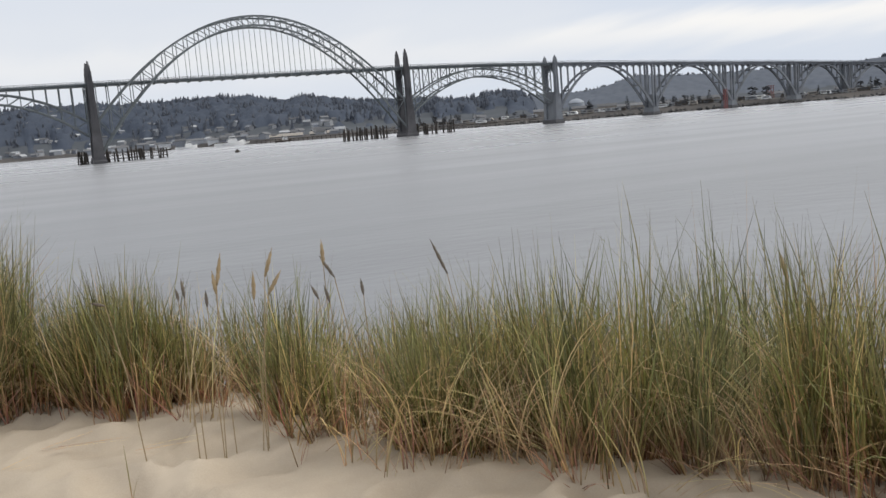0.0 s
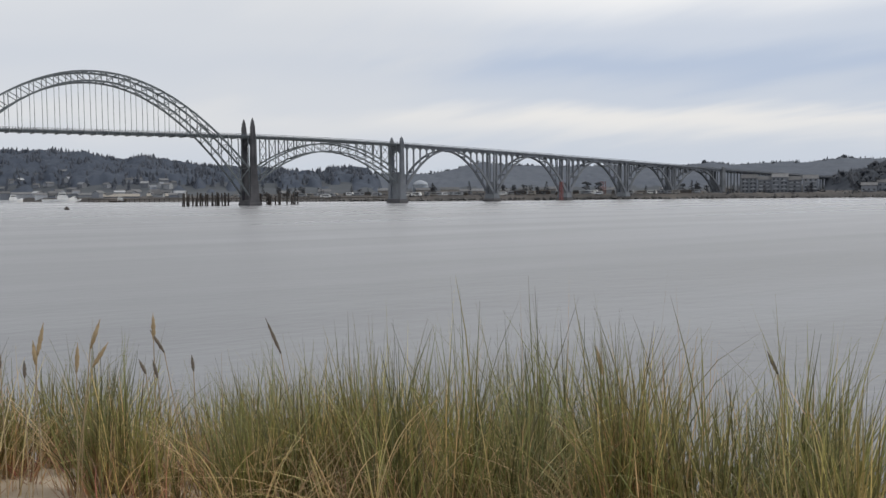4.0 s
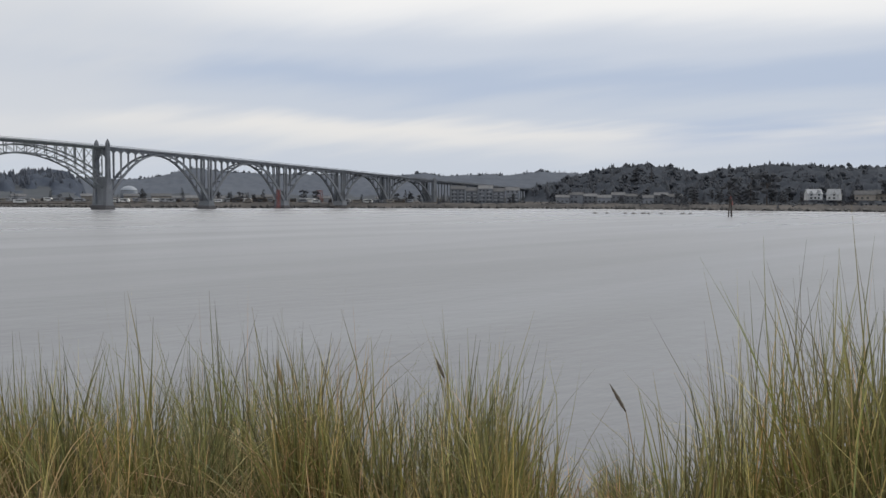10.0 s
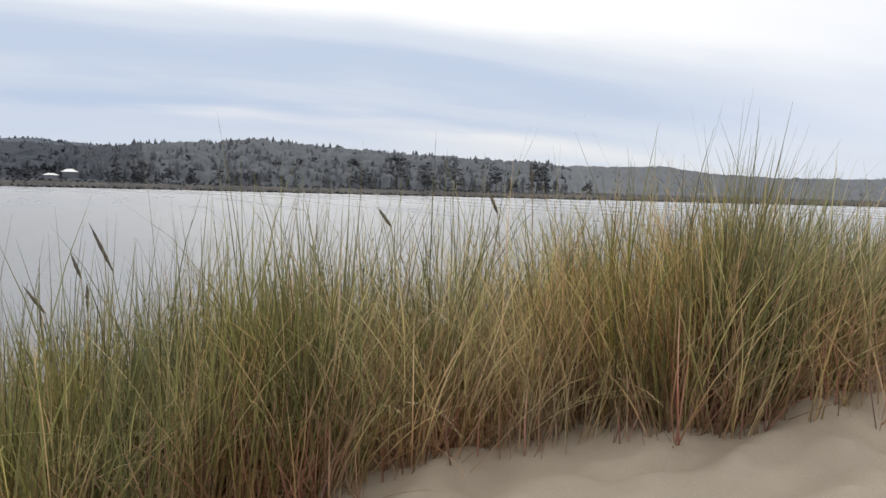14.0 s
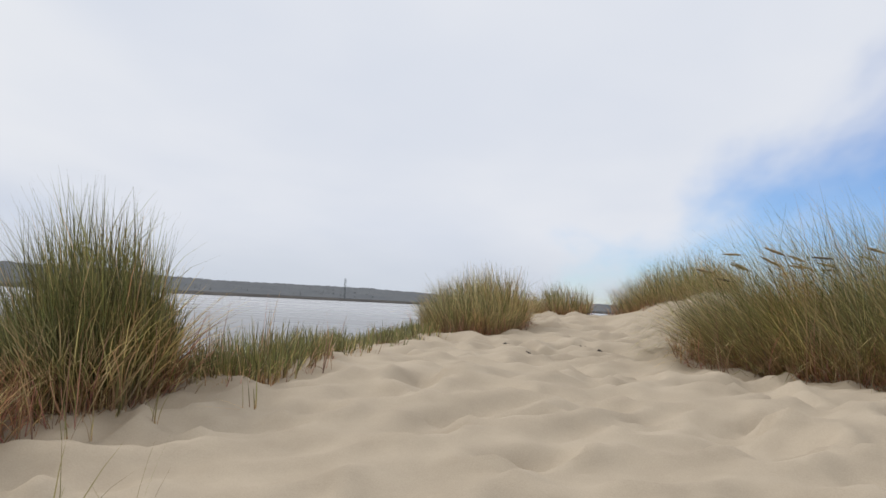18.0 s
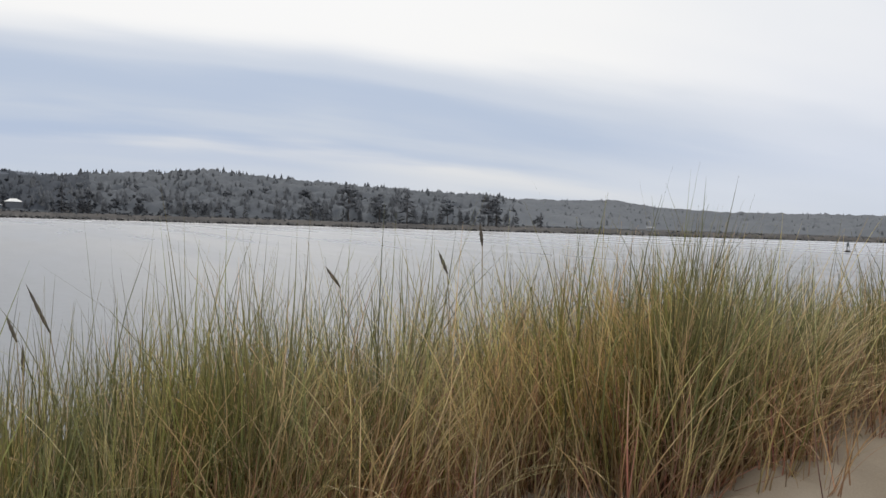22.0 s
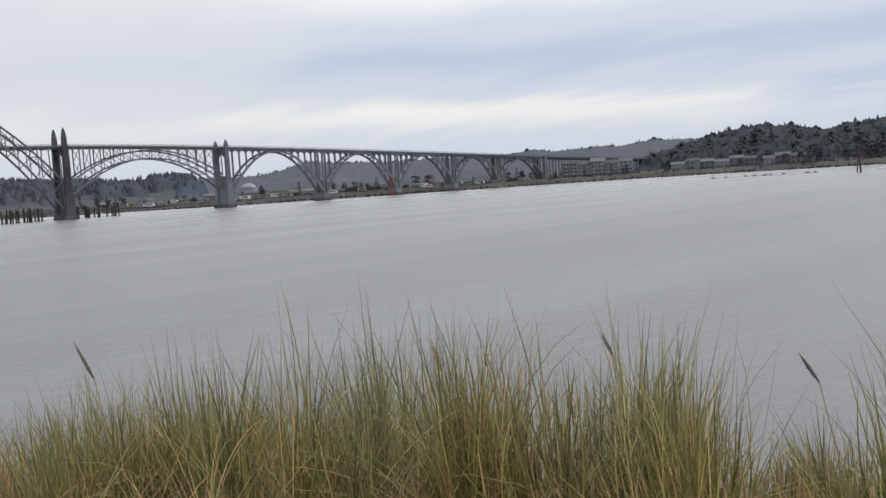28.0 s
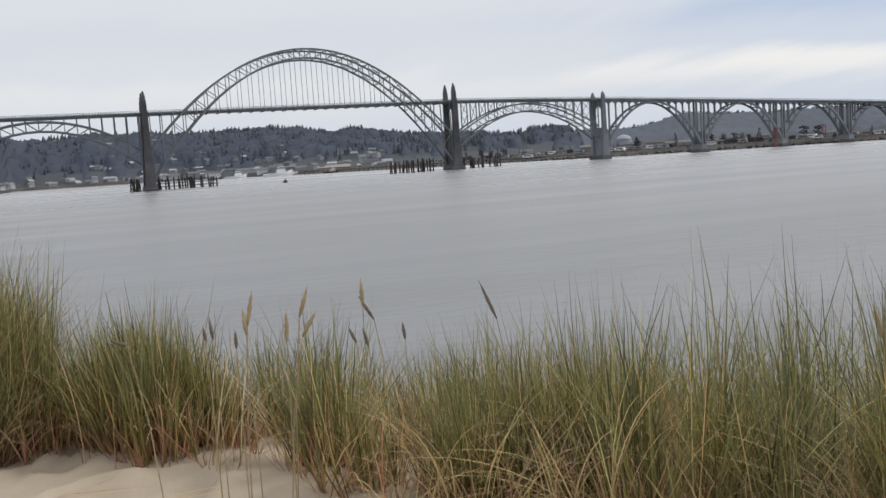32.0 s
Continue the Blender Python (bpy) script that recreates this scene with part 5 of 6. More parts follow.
def clump(name, label, cx, cy, rx, ry, count, height, wind, seed, spread=0.16, group="tussocks on the dune", fresh=0.70, loose=0.12, dome=0.35, curl=0.38, fine=1.0):
    """A tussock or mound of grass; wind: (direction, strength) of its lean; dome: how much lower its rim is."""
    q = np.random.RandomState(seed)
    shoots = count // 4
    a, r = np.repeat(q.uniform(0, 6.28, shoots), 4), np.repeat(np.sqrt(q.rand(shoots)), 4)
    count = len(a)
    dx, dy = r * np.cos(a), r * np.sin(a)
    x, y = cx + dx * rx + q.normal(0, 0.01, count), cy + dy * ry + q.normal(0, 0.01, count)
    z = dune(x, y) - 0.02
    h = height * (1 - dome * r ** 2) * (0.76 + 0.36 * vnoise(dx * 4.5 + seed, dy * 4.5)) * (1.10 - 0.45 * q.rand(count) ** 1.3)
    wx, wy = wind[1] * math.cos(wind[0]), wind[1] * math.sin(wind[0])
    lean = dx * spread + q.normal(0, loose, count) + 0.3 * wx, dy * spread + q.normal(0, loose, count) + 0.3 * wy
    ba = q.uniform(0, 6.28, count)
    bs = np.where(q.rand(count) < 0.2, q.uniform(0.6, 1.4, count), np.abs(q.normal(curl * 0.6, curl * 0.7, count)))
    bend = bs * np.cos(ba) + 1.1 * wx + 0.12 * dx, bs * np.sin(ba) + 1.1 * wy + 0.12 * dy
    choice = q.rand(count)
    owner = thing(name, label, "grass tussock", (cx, cy, float(dune(np.array([cx]), np.array([cy]))[0])), 0, group)
    o = np.array(owner.location)
    k = count // 4
    a2, r2 = q.uniform(0, 6.28, k), np.sqrt(q.rand(k)) * 1.12
    lx, ly = cx + r2 * rx * np.cos(a2), cy + r2 * ry * np.sin(a2)
    v, f, u = blades(q, lx, ly, dune(lx, ly), q.uniform(0.12, 0.5, k) * min(1.0, height), towards(q.uniform(0, 6.28, k), q.uniform(0.1, 1.2, k)), towards(q.uniform(0, 6.28, k), q.uniform(0.1, 1.2, k)), q.uniform(0.004, 0.007, k))
    tagged(part("dead_skirt", array_mesh("dead_skirt", v - o, f, M_LITTER, u), None, owner), kind="stuff")
    k = count // 9
    a3 = q.uniform(0, 6.28, k)
    sx, sy = cx + rx * 0.8 * np.cos(a3), cy + ry * 0.8 * np.sin(a3)
    out = a3 + q.normal(0, 0.5, k)
    v, f, u = blades(q, sx, sy, dune(sx, sy) - 0.02, q.uniform(0.35, 0.8, k) * min(1.0, height), towards(out, q.uniform(0.3, 0.8, k)), towards(out, q.uniform(0.5, 1.4, k)), q.uniform(0.004, 0.007, k), 7)
    tagged(part("arching_straw", array_mesh("arching_straw", v - o, f, M_STRAW, u), None, owner), kind="stuff")
    for lo, hi, mat, nm in ((0, fresh, M_GREEN, "green_foliage"), (fresh, 1.0, M_STRAW, "dry_foliage")):
        m = (choice >= lo) & (choice < hi)
        v, f, u = blades(q, x[m], y[m], z[m], h[m], pick(lean, m), pick(bend, m), fine * q.uniform(0.0042, 0.0078, m.sum()))
        tagged(part(nm, array_mesh(nm, v - o, f, mat, u), None, owner), kind="stuff")
    return owner


clump("grass_tussock", "tall dense dark green tussock at the dune's edge", 2.50, -5.16, 0.42, 0.42, 4200, 1.01, (0.46, 0.14), 71, 0.15, fresh=0.86, loose=0.08, dome=0.60, curl=0.42)
clump("grass_tussock", "low bright green tussock beyond the tall one", 1.92, -6.0, 0.35, 0.7, 900, 0.30, (0, 0.0), 72, fresh=0.9)
clump("grass_tussock", "tall full green tussock at the dune's north end", -0.72, 6.4, 0.5, 0.5, 3600, 1.38, (0, 0.03), 77, 0.24, fresh=0.6, dome=0.4)
clump("grass_tussock", "tall straw and green tussock at the end of the sand", -0.56, 5.85, 0.38, 0.36, 2400, 1.22, (0, 0.03), 80, 0.26, fresh=0.6, loose=0.1, dome=0.4)
clump("grass_tussock", "separate bushy green tuft with brown foot at the sand's edge", 0.34, 5.62, 0.26, 0.22, 900, 0.80, (0, 0.0), 79, 0.25, fresh=0.75, loose=0.1)
clump("grass_mound", "large windblown green and straw grass mound", -2.0, -8.05, 1.35, 1.3, 11000, 1.28, (0.1, 0.8), 73, 0.3, fresh=0.6, loose=0.3, fine=0.62, curl=0.5)
clump("grass_mound", "broad windblown grass mound beside the sandy path", -3.3, -7.6, 1.2, 1.2, 7000, 1.5, (0.1, 0.7), 78, 0.3, fresh=0.65, loose=0.3, fine=0.62, curl=0.5)
clump("grass_mound", "windblown straw grass mound on the dune crest", -0.75, -12.6, 0.75, 0.6, 3400, 0.62, (0.2, 0.4), 74, 0.25, fresh=0.5, loose=0.25, fine=0.62, curl=0.5)
clump("grass_tussock", "bushy tan tussock on the dune ridge", 1.35, -10.3, 0.5, 0.75, 4200, 0.68, (0.2, 0.25), 75, 0.25, fresh=0.45, loose=0.2, fine=0.62, curl=0.5)
clump("grass_tussock", "small far tussock on the dune ridge", 0.68, -12.9, 0.36, 0.4, 1500, 0.5, (0.2, 0.3), 76, 0.25, fresh=0.6, loose=0.2, fine=0.62, curl=0.5)

# seed heads: azimuth, elevation of tip and foot from the camera, whether dark
HEADS = ((10.9, -6.8, 10.5, -8.7, 0), (10.3, -7.8, 10.4, -9.2, 0), (14.0, -6.8, 13.4, -8.5, 0), (14.4, -8.2, 13.5, -9.6, 0), (12.7, -8.1, 12.6, -9.8, 0), (17.0, -6.6, 17.0, -8.2, 0), (16.8, -7.6, 17.6, -9.0, 1), (23.7, -7.2, 24.6, -9.4, 1),
         (16.1, -9.3, 16.5, -10.2, 1), (9.8, -8.9, 9.8, -9.9, 1))
HEADS_EAST = ((52.1, -9.8, 52.7, -11.1, 1), (62.9, -11.2, 63.9, -12.8, 1), (42.3, -9.8, 42.7, -11.5, 0), (83.2, -5.2, 83.1, -8.8, 0), (82.6, -6.9, 83.1, -9.1, 0), (91.6, -6.7, 92.8, -8.3, 1),
              (94.1, -4.8, 94.7, -6.3, 1), (95.1, -3.1, 96.4, -5.8, 1), (95.0, -6.5, 95.1, -8.2, 1), (117.6, 0.0, 117.8, -1.4, 1), (108.2, -3.0, 109.1, -4.2, 1), (115.1, -1.8, 115.7, -3.2, 1))


# a few more at the northern end, from the camera's last standpoint
HEADS_LAST = ((19.1, -9.9, 19.2, -11.0, 1), (16.6, -10.1, 16.9, -11.3, 1), (7.4, -8.6, 7.5, -9.9, 1), (7.0, -9.2, 7.1, -10.0, 1), (1.7, -9.4, 2.6, -9.7, 1))


def seed_stalk(tip, foot, dark):
    """A grass stalk with a spindle-shaped seed head."""
    tip, foot = Vector(tip), Vector(foot)
    d = foot - tip
    low = foot + Vector((d.x * 1.5, d.y * 1.5, 0))
    ground = float(dune(np.array([low.x]), np.array([low.y]))[0])
    low.z = ground
    own = thing("seed_stalk", "%s seed head on a thin upright grass stalk" % ("dark brown" if dark else "pale tan"), "grass stalk", low, 0, "seed heads in the beach grass")
    o = Vector(low)
    bend = foot + Vector((d.x * 0.9, d.y * 0.9, (ground - foot.z) * 0.45))
    part("stalk", Geo().tube([low - o - Vector((0, 0, 0.03)), bend - o, foot - o], [0.003, 0.0026, 0.002], 5), M_SEED, own)
    n, pts, rad = 9, [], []
    for i in range(n):
        u = i / (n - 1)
        pts.append(foot.lerp(tip, u) - o)
        rad.append(0.0015 + (0.0066 if dark else 0.0085) * math.sin(math.pi * min(1, u * 1.05 + 0.06)) ** 0.7 * (1 + 0.18 * (-1) ** i))
    part("seed_head", Geo().tube(pts, rad, 7), M_SEED_DARK if dark else M_SEED, own, smooth=True)


for az, el, az2, el2, dark in HEADS_LAST:
    seed_stalk(*(Vector((0.128, 0.327, 8.0)) + 4.15 * Vector((math.sin(radians(a)) * math.cos(radians(e)), math.cos(radians(a)) * math.cos(radians(e)), math.sin(radians(e)))) for a, e in ((az, el), (az2, el2))), dark)
for az, el, az2, el2, dark in HEADS + HEADS_EAST:
    # set along the camera's sight lines at a chosen distance
    r = 4.5 if az < 30 else 4.25
    eye_point = Vector((0.0, -0.02, 8.01)) if az < 30 else (Vector((0.0, -0.25, 8.09)) if az < 80 and az > 30 and el < -9 else (Vector((0.13, -0.5, 8.1)) if az < 100 else Vector((0.15, -0.79, 8.19))))
    ends = []
    for a, e in ((az, el), (az2, el2)):
        ends.append(eye_point + r * Vector((math.sin(radians(a)) * math.cos(radians(e)), math.cos(radians(a)) * math.cos(radians(e)), math.sin(radians(e)))))
    seed_stalk(ends[0], ends[1], dark)


for k in range(26):
    rr = random.Random(700 + k)
    x, y = rr.uniform(-3.4, -1.0), rr.uniform(-8.6, -7.2)
    z = float(dune(np.array([x]), np.array([y]))[0])
    reach, up = rr.uniform(0.35, 0.7), rr.uniform(0.50, 0.72) + 0.14 * (-1.0 - x)
    head = Vector((x + reach, y + rr.uniform(-0.1, 0.1), z + up))
    seed_stalk(head + Vector((0.15, rr.uniform(-0.03, 0.03), rr.uniform(0.0, 0.07))), head, k % 3 == 0)


def sprig(x, y, count, length, seed, lying=False):
    """A few loose blades growing from, or lying on, bare sand."""
    q = np.random.RandomState(seed)
    xs, ys = x + q.normal(0, 0.02, count), y + q.normal(0, 0.02, count)
    zs = dune(xs, ys) + (0.012 if lying else -0.03)
    way = q.uniform(-0.6, 0.6, count) if lying else q.uniform(0, 6.28, count)
    th = q.uniform(1.45, 1.55, count) if lying else np.abs(q.normal(0.16, 0.16, count))
    be = q.uniform(0.0, 0.05, count) if lying else np.abs(q.normal(0.35, 0.25, count))
    v, f, u = blades(q, xs, ys, zs, length * q.uniform(0.6, 1.1, count), towards(way, th), towards(way, be), q.uniform(0.004, 0.007, count))
    ob = new("grass_sprig", array_mesh("grass_sprig", v, f, M_STRAW if lying or seed % 7 == 0 else M_GREEN, u))
    tagged(ob, "loose grass blades lying on the bare sand" if lying else "small sprig of grass growing from bare sand", "grass sprig", "sprigs on the sand")


for i, (x, y, n, ln) in enumerate(((1.45, -3.36, 6, 0.44), (1.24, -3.43, 5, 0.5), (2.14, -3.59, 4, 0.24), (2.33, -3.31, 6, 0.34), (2.1, -4.42, 4, 0.22), (1.86, -4.72, 4, 0.24), (2.46, -3.77, 3, 0.2), (1.6, -5.1, 4, 0.18), (1.62, -5.45, 5, 0.2),
                                     (2.3, -3.55, 4, 0.2), (1.2, 3.85, 7, 0.35), (0.28, 4.1, 2, 0.25), (1.35, 4.0, 8, 0.7), (2.02, 3.0, 9, 0.7))):
    sprig(x, y, n, ln, 200 + i)
for i, (x, y, n, ln) in enumerate(((0.0, 4.9, 4, 0.4), (0.4, 4.65, 3, 0.5), (-0.3, 4.7, 3, 0.3), (1.6, -5.0, 2, 0.3))):
    sprig(x, y, n, ln, 301 + 2 * i, True)
for i, (x, y, size) in enumerate(((0.66, -8.20, 0.05), (0.58, -8.02, 0.06), (0.35, -6.97, 0.05), (0.18, -8.55, 0.045), (0.28, -7.87, 0.035), (-0.13, -7.99, 0.035), (0.80, -8.52, 0.04), (0.05, -8.45, 0.03))):
    g = Geo()
    rr = random.Random(i)
    for k in range(3):
        a, l = rr.uniform(-0.6, 0.6), size * rr.uniform(0.5, 1.1)
        cx, cy = x + rr.uniform(-1, 1) * size, y + rr.uniform(-1, 1) * size
        z = float(dune(np.array([cx]), np.array([cy]))[0])
        g.tube([(cx - l * math.cos(a), cy - l * math.sin(a), z - 0.012), (cx, cy, z + rr.uniform(0.0, 0.008)), (cx + l * math.cos(a), cy + l * math.sin(a), z - 0.012)], [0.006, size * 0.22, 0.005], 7)
    tagged(part("driftwood_scrap", g, M_BARK), "dark scraps of driftwood half buried in sand", "driftwood", "scraps on the dune")

# ---- far shore things ----
def place(az, r, z=None):
    x, y = polar(az, r)
    return float(x), float(y), float(land(np.array([az]), np.array([r]))[0]) if z is None else z


def gable(g, w, d, h, rise, over=0.4):
    """A pitched roof slab over a plan of w by d, its ridge along x."""
    a, b = w / 2 + over, d / 2 + over
    t = 0.25
    for s in (-1, 1):
        g.loft([[(x, s * b, h - over * rise / (d / 2)), (x, 0, h + rise), (x, 0, h + rise + t), (x, s * b, h - over * rise / (d / 2) + t)] for x in (-a, a)])
    return g


def house(az, r, w, d, h, rise, wall, roof, label, name="house", category="house", rz=None, windows=True, hip=False, group="", z=None):
    x, y, z = place(az, r, z)
    own = thing(name, label, category, (x, y, z - 0.5), -az + (0 if rz is None else rz), group)
    g = Geo().box(-w / 2, w / 2, -d / 2, d / 2, 0, h)
    if not hip:
        for s in (-1, 1):
            g.loft([[(s * w / 2 + k, -d / 2, h), (s * w / 2 + k, d / 2, h), (s * w / 2 + k, 0, h + rise)] for k in ((-0.15, 0) if s > 0 else (0, 0.15))])
    part("house_wall", g, wall, own)
    if hip:
        o = 0.8
        part("roof", Geo().loft([[(-w / 2 - o, -d / 2 - o, h), (w / 2 + o, -d / 2 - o, h), (w / 2 + o, d / 2 + o, h), (-w / 2 - o, d / 2 + o, h)], [(-w / 2 - o, -d / 2 - o, h + 0.3), (w / 2 + o, -d / 2 - o, h + 0.3), (w / 2 + o, d / 2 + o, h + 0.3), (-w / 2 - o, d / 2 + o, h + 0.3)],
                                 [(-w * 0.2, -0.1, h + rise), (w * 0.2, -0.1, h + rise), (w * 0.2, 0.1, h + rise), (-w * 0.2, 0.1, h + rise)]]), roof, own)
    else:
        part("roof", gable(Geo(), w, d, h, rise), roof, own)
    if windows:
        n, floors = max(2, int(w / 3.2)), max(1, int(h / 2.9))
        for f in range(floors):
            for i in range(n):
                if random.random() < 0.12:
                    continue
                cx = -w / 2 + w * (i + 0.5) / n
                zz = 1.2 + f * (h / floors)
                part("window", Geo().box(cx - 0.75, cx + 0.75, -d / 2 - 0.06, -d / 2 - 0.01, zz, zz + 1.4), M_GLASSDARK, own)
    return own


def gabled_house(az, r, w, d, h, rise, gables, wall, roof, label, z, rz=0.0):
    """A house with cross gables on the front, chimney, porch and windows."""
    own = house(az, r, w, d, h, rise, wall, roof, label, z=z, rz=rz, group="houses on the far shore")
    for k, c in enumerate(gables):
        gw, top = 1.7, h + rise * (0.55 + 0.2 * (k % 2))
        front = -d / 2 - 0.9
        wing = part("gable", Geo().loft([[(c - gw, y, 0), (c + gw, y, 0), (c + gw, y, h - 0.3), (c, y, top), (c - gw, y, h - 0.3)] for y in (front, -0.5)]), wall, own)
        for sgn in (-1, 1):
            part("gable_roof", Geo().loft([[(c + sgn * (gw + 0.3), y, h - 0.75), (c, y, top + 0.05), (c, y, top + 0.3), (c + sgn * (gw + 0.3), y, h - 0.5)] for y in (front - 0.3, -0.4)]), roof, wing)
        for zz in (1.0, 3.6):
            part("window", Geo().box(c - 0.8, c + 0.8, front - 0.06, front - 0.01, zz, zz + 1.4), M_GLASSDARK, wing)
    part("chimney", Geo().box(w * 0.28, w * 0.28 + 0.9, 0.4, 1.3, h, h + rise + 1.3), M_ROOF, own)
    part("porch", Geo().box(-w / 2 + 0.4, w / 2 - 0.4, -d / 2 - 2.2, -d / 2 - 0.95, 0, 0.5), M_GREYWALL, own)
    return own


def boat(az, r, length, label, dark):
    x, y, _ = place(az, r, 0.0)
    own = thing("fishing_boat", label, "boat", (x, y, 0), -az + 8, "boats at the town docks")
    half = length / 2
    rings = []
    for u in (-1, -0.8, -0.3, 0.3, 0.7, 1.0):
        b = length * 0.14 * (1 - max(0, u) ** 2.2) + 0.05
        sh = 0.10 * length + 0.09 * length * max(0, u) ** 2
        rings.append([(u * half, -b * 0.7, -0.5), (u * half, b * 0.7, -0.5), (u * half, b, sh), (u * half, -b, sh)])
    part("hull", Geo().loft(rings), M_WHITE if not dark else M_PILE, own)
    part("wheelhouse", Geo().loft(tapered([(length * 0.1, length * 0.16, length * 0.1), (length * 0.22, length * 0.15, length * 0.09), (length * 0.22, length * 0.11, length * 0.08), (length * 0.32, length * 0.10, length * 0.07)], length * 0.12, 0)), M_WHITE, own)
    part("wheelhouse_window", Geo().box(length * 0.02, length * 0.215, -length * 0.081, length * 0.081, length * 0.25, length * 0.29), M_GLASSDARK, own)
    part("mast", Geo().tube([(0, 0, length * 0.3), (0, 0, length * 0.62)], [0.18, 0.08], 6), M_STEEL, own)
    part("boom", Geo().beam((0, 0, length * 0.34), (-length * 0.4, 0, length * 0.5), 0.16, 0.16), M_STEEL, own)
    return own


random.seed(4)
for i in range(170):
    az = random.uniform(-4.0, 19.0)
    up = random.random() ** 1.5
    r = float(table(SHORE, az)) + 30 + 420 * up
    w = random.uniform(6, 12)
    house(az, r, w, random.uniform(6, 9), random.choice((3.2, 4.8, 5.8)), random.uniform(1.6, 2.6), random.choice((M_GREYWALL, M_FLATS, M_FLATS, M_FLATS, M_FLATS, M_GREYWALL)), random.choice((M_ROOF, M_ROOF, M_ROOF, M_FLATS, M_GREYWALL)),
          random.choice(("small pale house among hillside trees", "two-storey grey house on the town hillside", "grey-walled house with a dark shingle roof")), rz=random.uniform(-50, 50), windows=False, group="houses of the hillside town")
for az, r, w, h, wall in ((4.4, 1200, 16, 5, M_FLATS), (6.0, 1180, 20, 5.5, M_GREYWALL), (7.3, 1170, 14, 7, M_FLATS), (8.4, 1150, 18, 6, M_PALEWALL), (9.4, 1140, 12, 8, M_FLATS), (10.3, 1130, 20, 7, M_GREYWALL), (11.3, 1100, 13, 6, M_PALEWALL),
                          (12.7, 1060, 18, 6.5, M_FLATS), (13.7, 1040, 16, 5.5, M_GREYWALL)):
    house(az, r, w, 12, h, 2.0, wall, M_ROOF, "low grey waterfront shed by the docks", "warehouse", "warehouse", windows=False, group="waterfront sheds", z=2.0)
for az, w in ((15.6, 34), (17.9, 30)):
    house(az, 985, w, 14, 3.2, 2.6, M_FLATS, M_TANWALL, "long low shed with a tan roof behind the trestle", "warehouse", "warehouse", windows=False, group="waterfront sheds", z=2.5)
boat(9.7, 1060, 24, "large white fishing boat moored at the docks", False)
boat(12.2, 1000, 30, "large white fishing boat with high wheelhouse", False)
boat(12.9, 1010, 18, "white fishing boat moored beside a larger one", False)
boat(8.5, 1080, 14, "small dark-hulled fishing boat at the docks", True)
boat(15.4, 930, 16, "small dark-hulled fishing boat by the breakwater", True)

# timber piles round the bridge piers
random.seed(8)


def pile(x, y, top, lean):
    own = Geo().tube([(0, 0, -2), (lean[0] * 0.5, lean[1] * 0.5, top * 0.5), (lean[0], lean[1], top)], [0.45, 0.42, 0.38], 7)
    ob = part("timber_post", own, M_PILE)
    ob.location = (x, y, 0)
    tagged(ob, "dark weathered timber fender pile standing in water", "pile", "fender piles by the bridge piers")


for i in range(34):
    u = random.random()
    side = 1 if i < 26 else -1
    x = BX + (4 + 34 * u if side > 0 else -4 - 6 * u)
    pile(x, BY + random.choice((10.5, 14, 17)) + random.uniform(-1, 1), random.uniform(5.5, 8.6), (random.uniform(-0.8, 0.8), random.uniform(-0.5, 0.5)))
for i in range(58):
    u = random.random()
    x = BX + 183 + (-6 - 32 * u if i < 36 else 6 + 34 * u)
    pile(x, BY + random.choice((9, 13, 17)) + random.uniform(-1, 1), random.uniform(5.0, 8.6), (random.uniform(-0.6, 0.6), random.uniform(-0.4, 0.4)))

for x0, x1, rows in ((4.5, 38.0, (10.5, 14.0, 17.0)), (-10.0, -4.5, (14.0,))):
    for row in rows:
        fender = thing("fender_rail", "dark horizontal timber rails joining the fender piles", "fender", (BX, BY + row, 0), 0, "fender rails by the bridge pier")
        for z in (1.6, 3.4, 5.2):
            part("rail", Geo().box(x0, x1, -0.12, 0.12, z, z + 0.3), M_PILE, fender)

# low trestle and breakwater behind the bridge
trestle = thing("timber_trestle", "long low timber trestle on many posts over water", "trestle")
pts = [polar(13.8 + 19.5 * i / 70, 940 - 180 * (i / 70) ** 0.8) for i in range(71)]
for i, (x, y) in enumerate(pts):
    part("post", Geo().tube([(x, y, -2), (x, y, 2.8)], [0.35, 0.3], 6), M_PILE, trestle)
    if i:
        part("walkway", Geo().beam((*pts[i - 1], 2.9), (x, y, 2.9), 2.2, 0.5), M_PILE, trestle)
g = Geo()
for i in range(2000):
    az = random.uniform(21.5, 150)
    r = float(table(SHORE, az)) + random.uniform(-22, -4)
    x, y = polar(az, r)
    s = random.uniform(0.9, 2.3)
    k0 = len(g.v)
    z = random.uniform(-0.6, 1.6)
    for q in ((1, 0, 0), (-1, 0, 0), (0, 1, 0), (0, -1, 0), (0, 0, 0.8), (0, 0, -0.8)):
        e = s * random.uniform(0.7, 1.3)
        g.v.append((x + q[0] * e, y + q[1] * e, z + q[2] * e))
    g.f += [(k0 + a, k0 + b, k0 + c) for a, b, c in ((0, 2, 4), (2, 1, 4), (1, 3, 4), (3, 0, 4), (2, 0, 5), (1, 2, 5), (3, 1, 5), (0, 3, 5))]
tagged(part("breakwater_rocks", g, M_ROCK), "dark riprap boulders along the far breakwater", "rocks", kind="stuff")


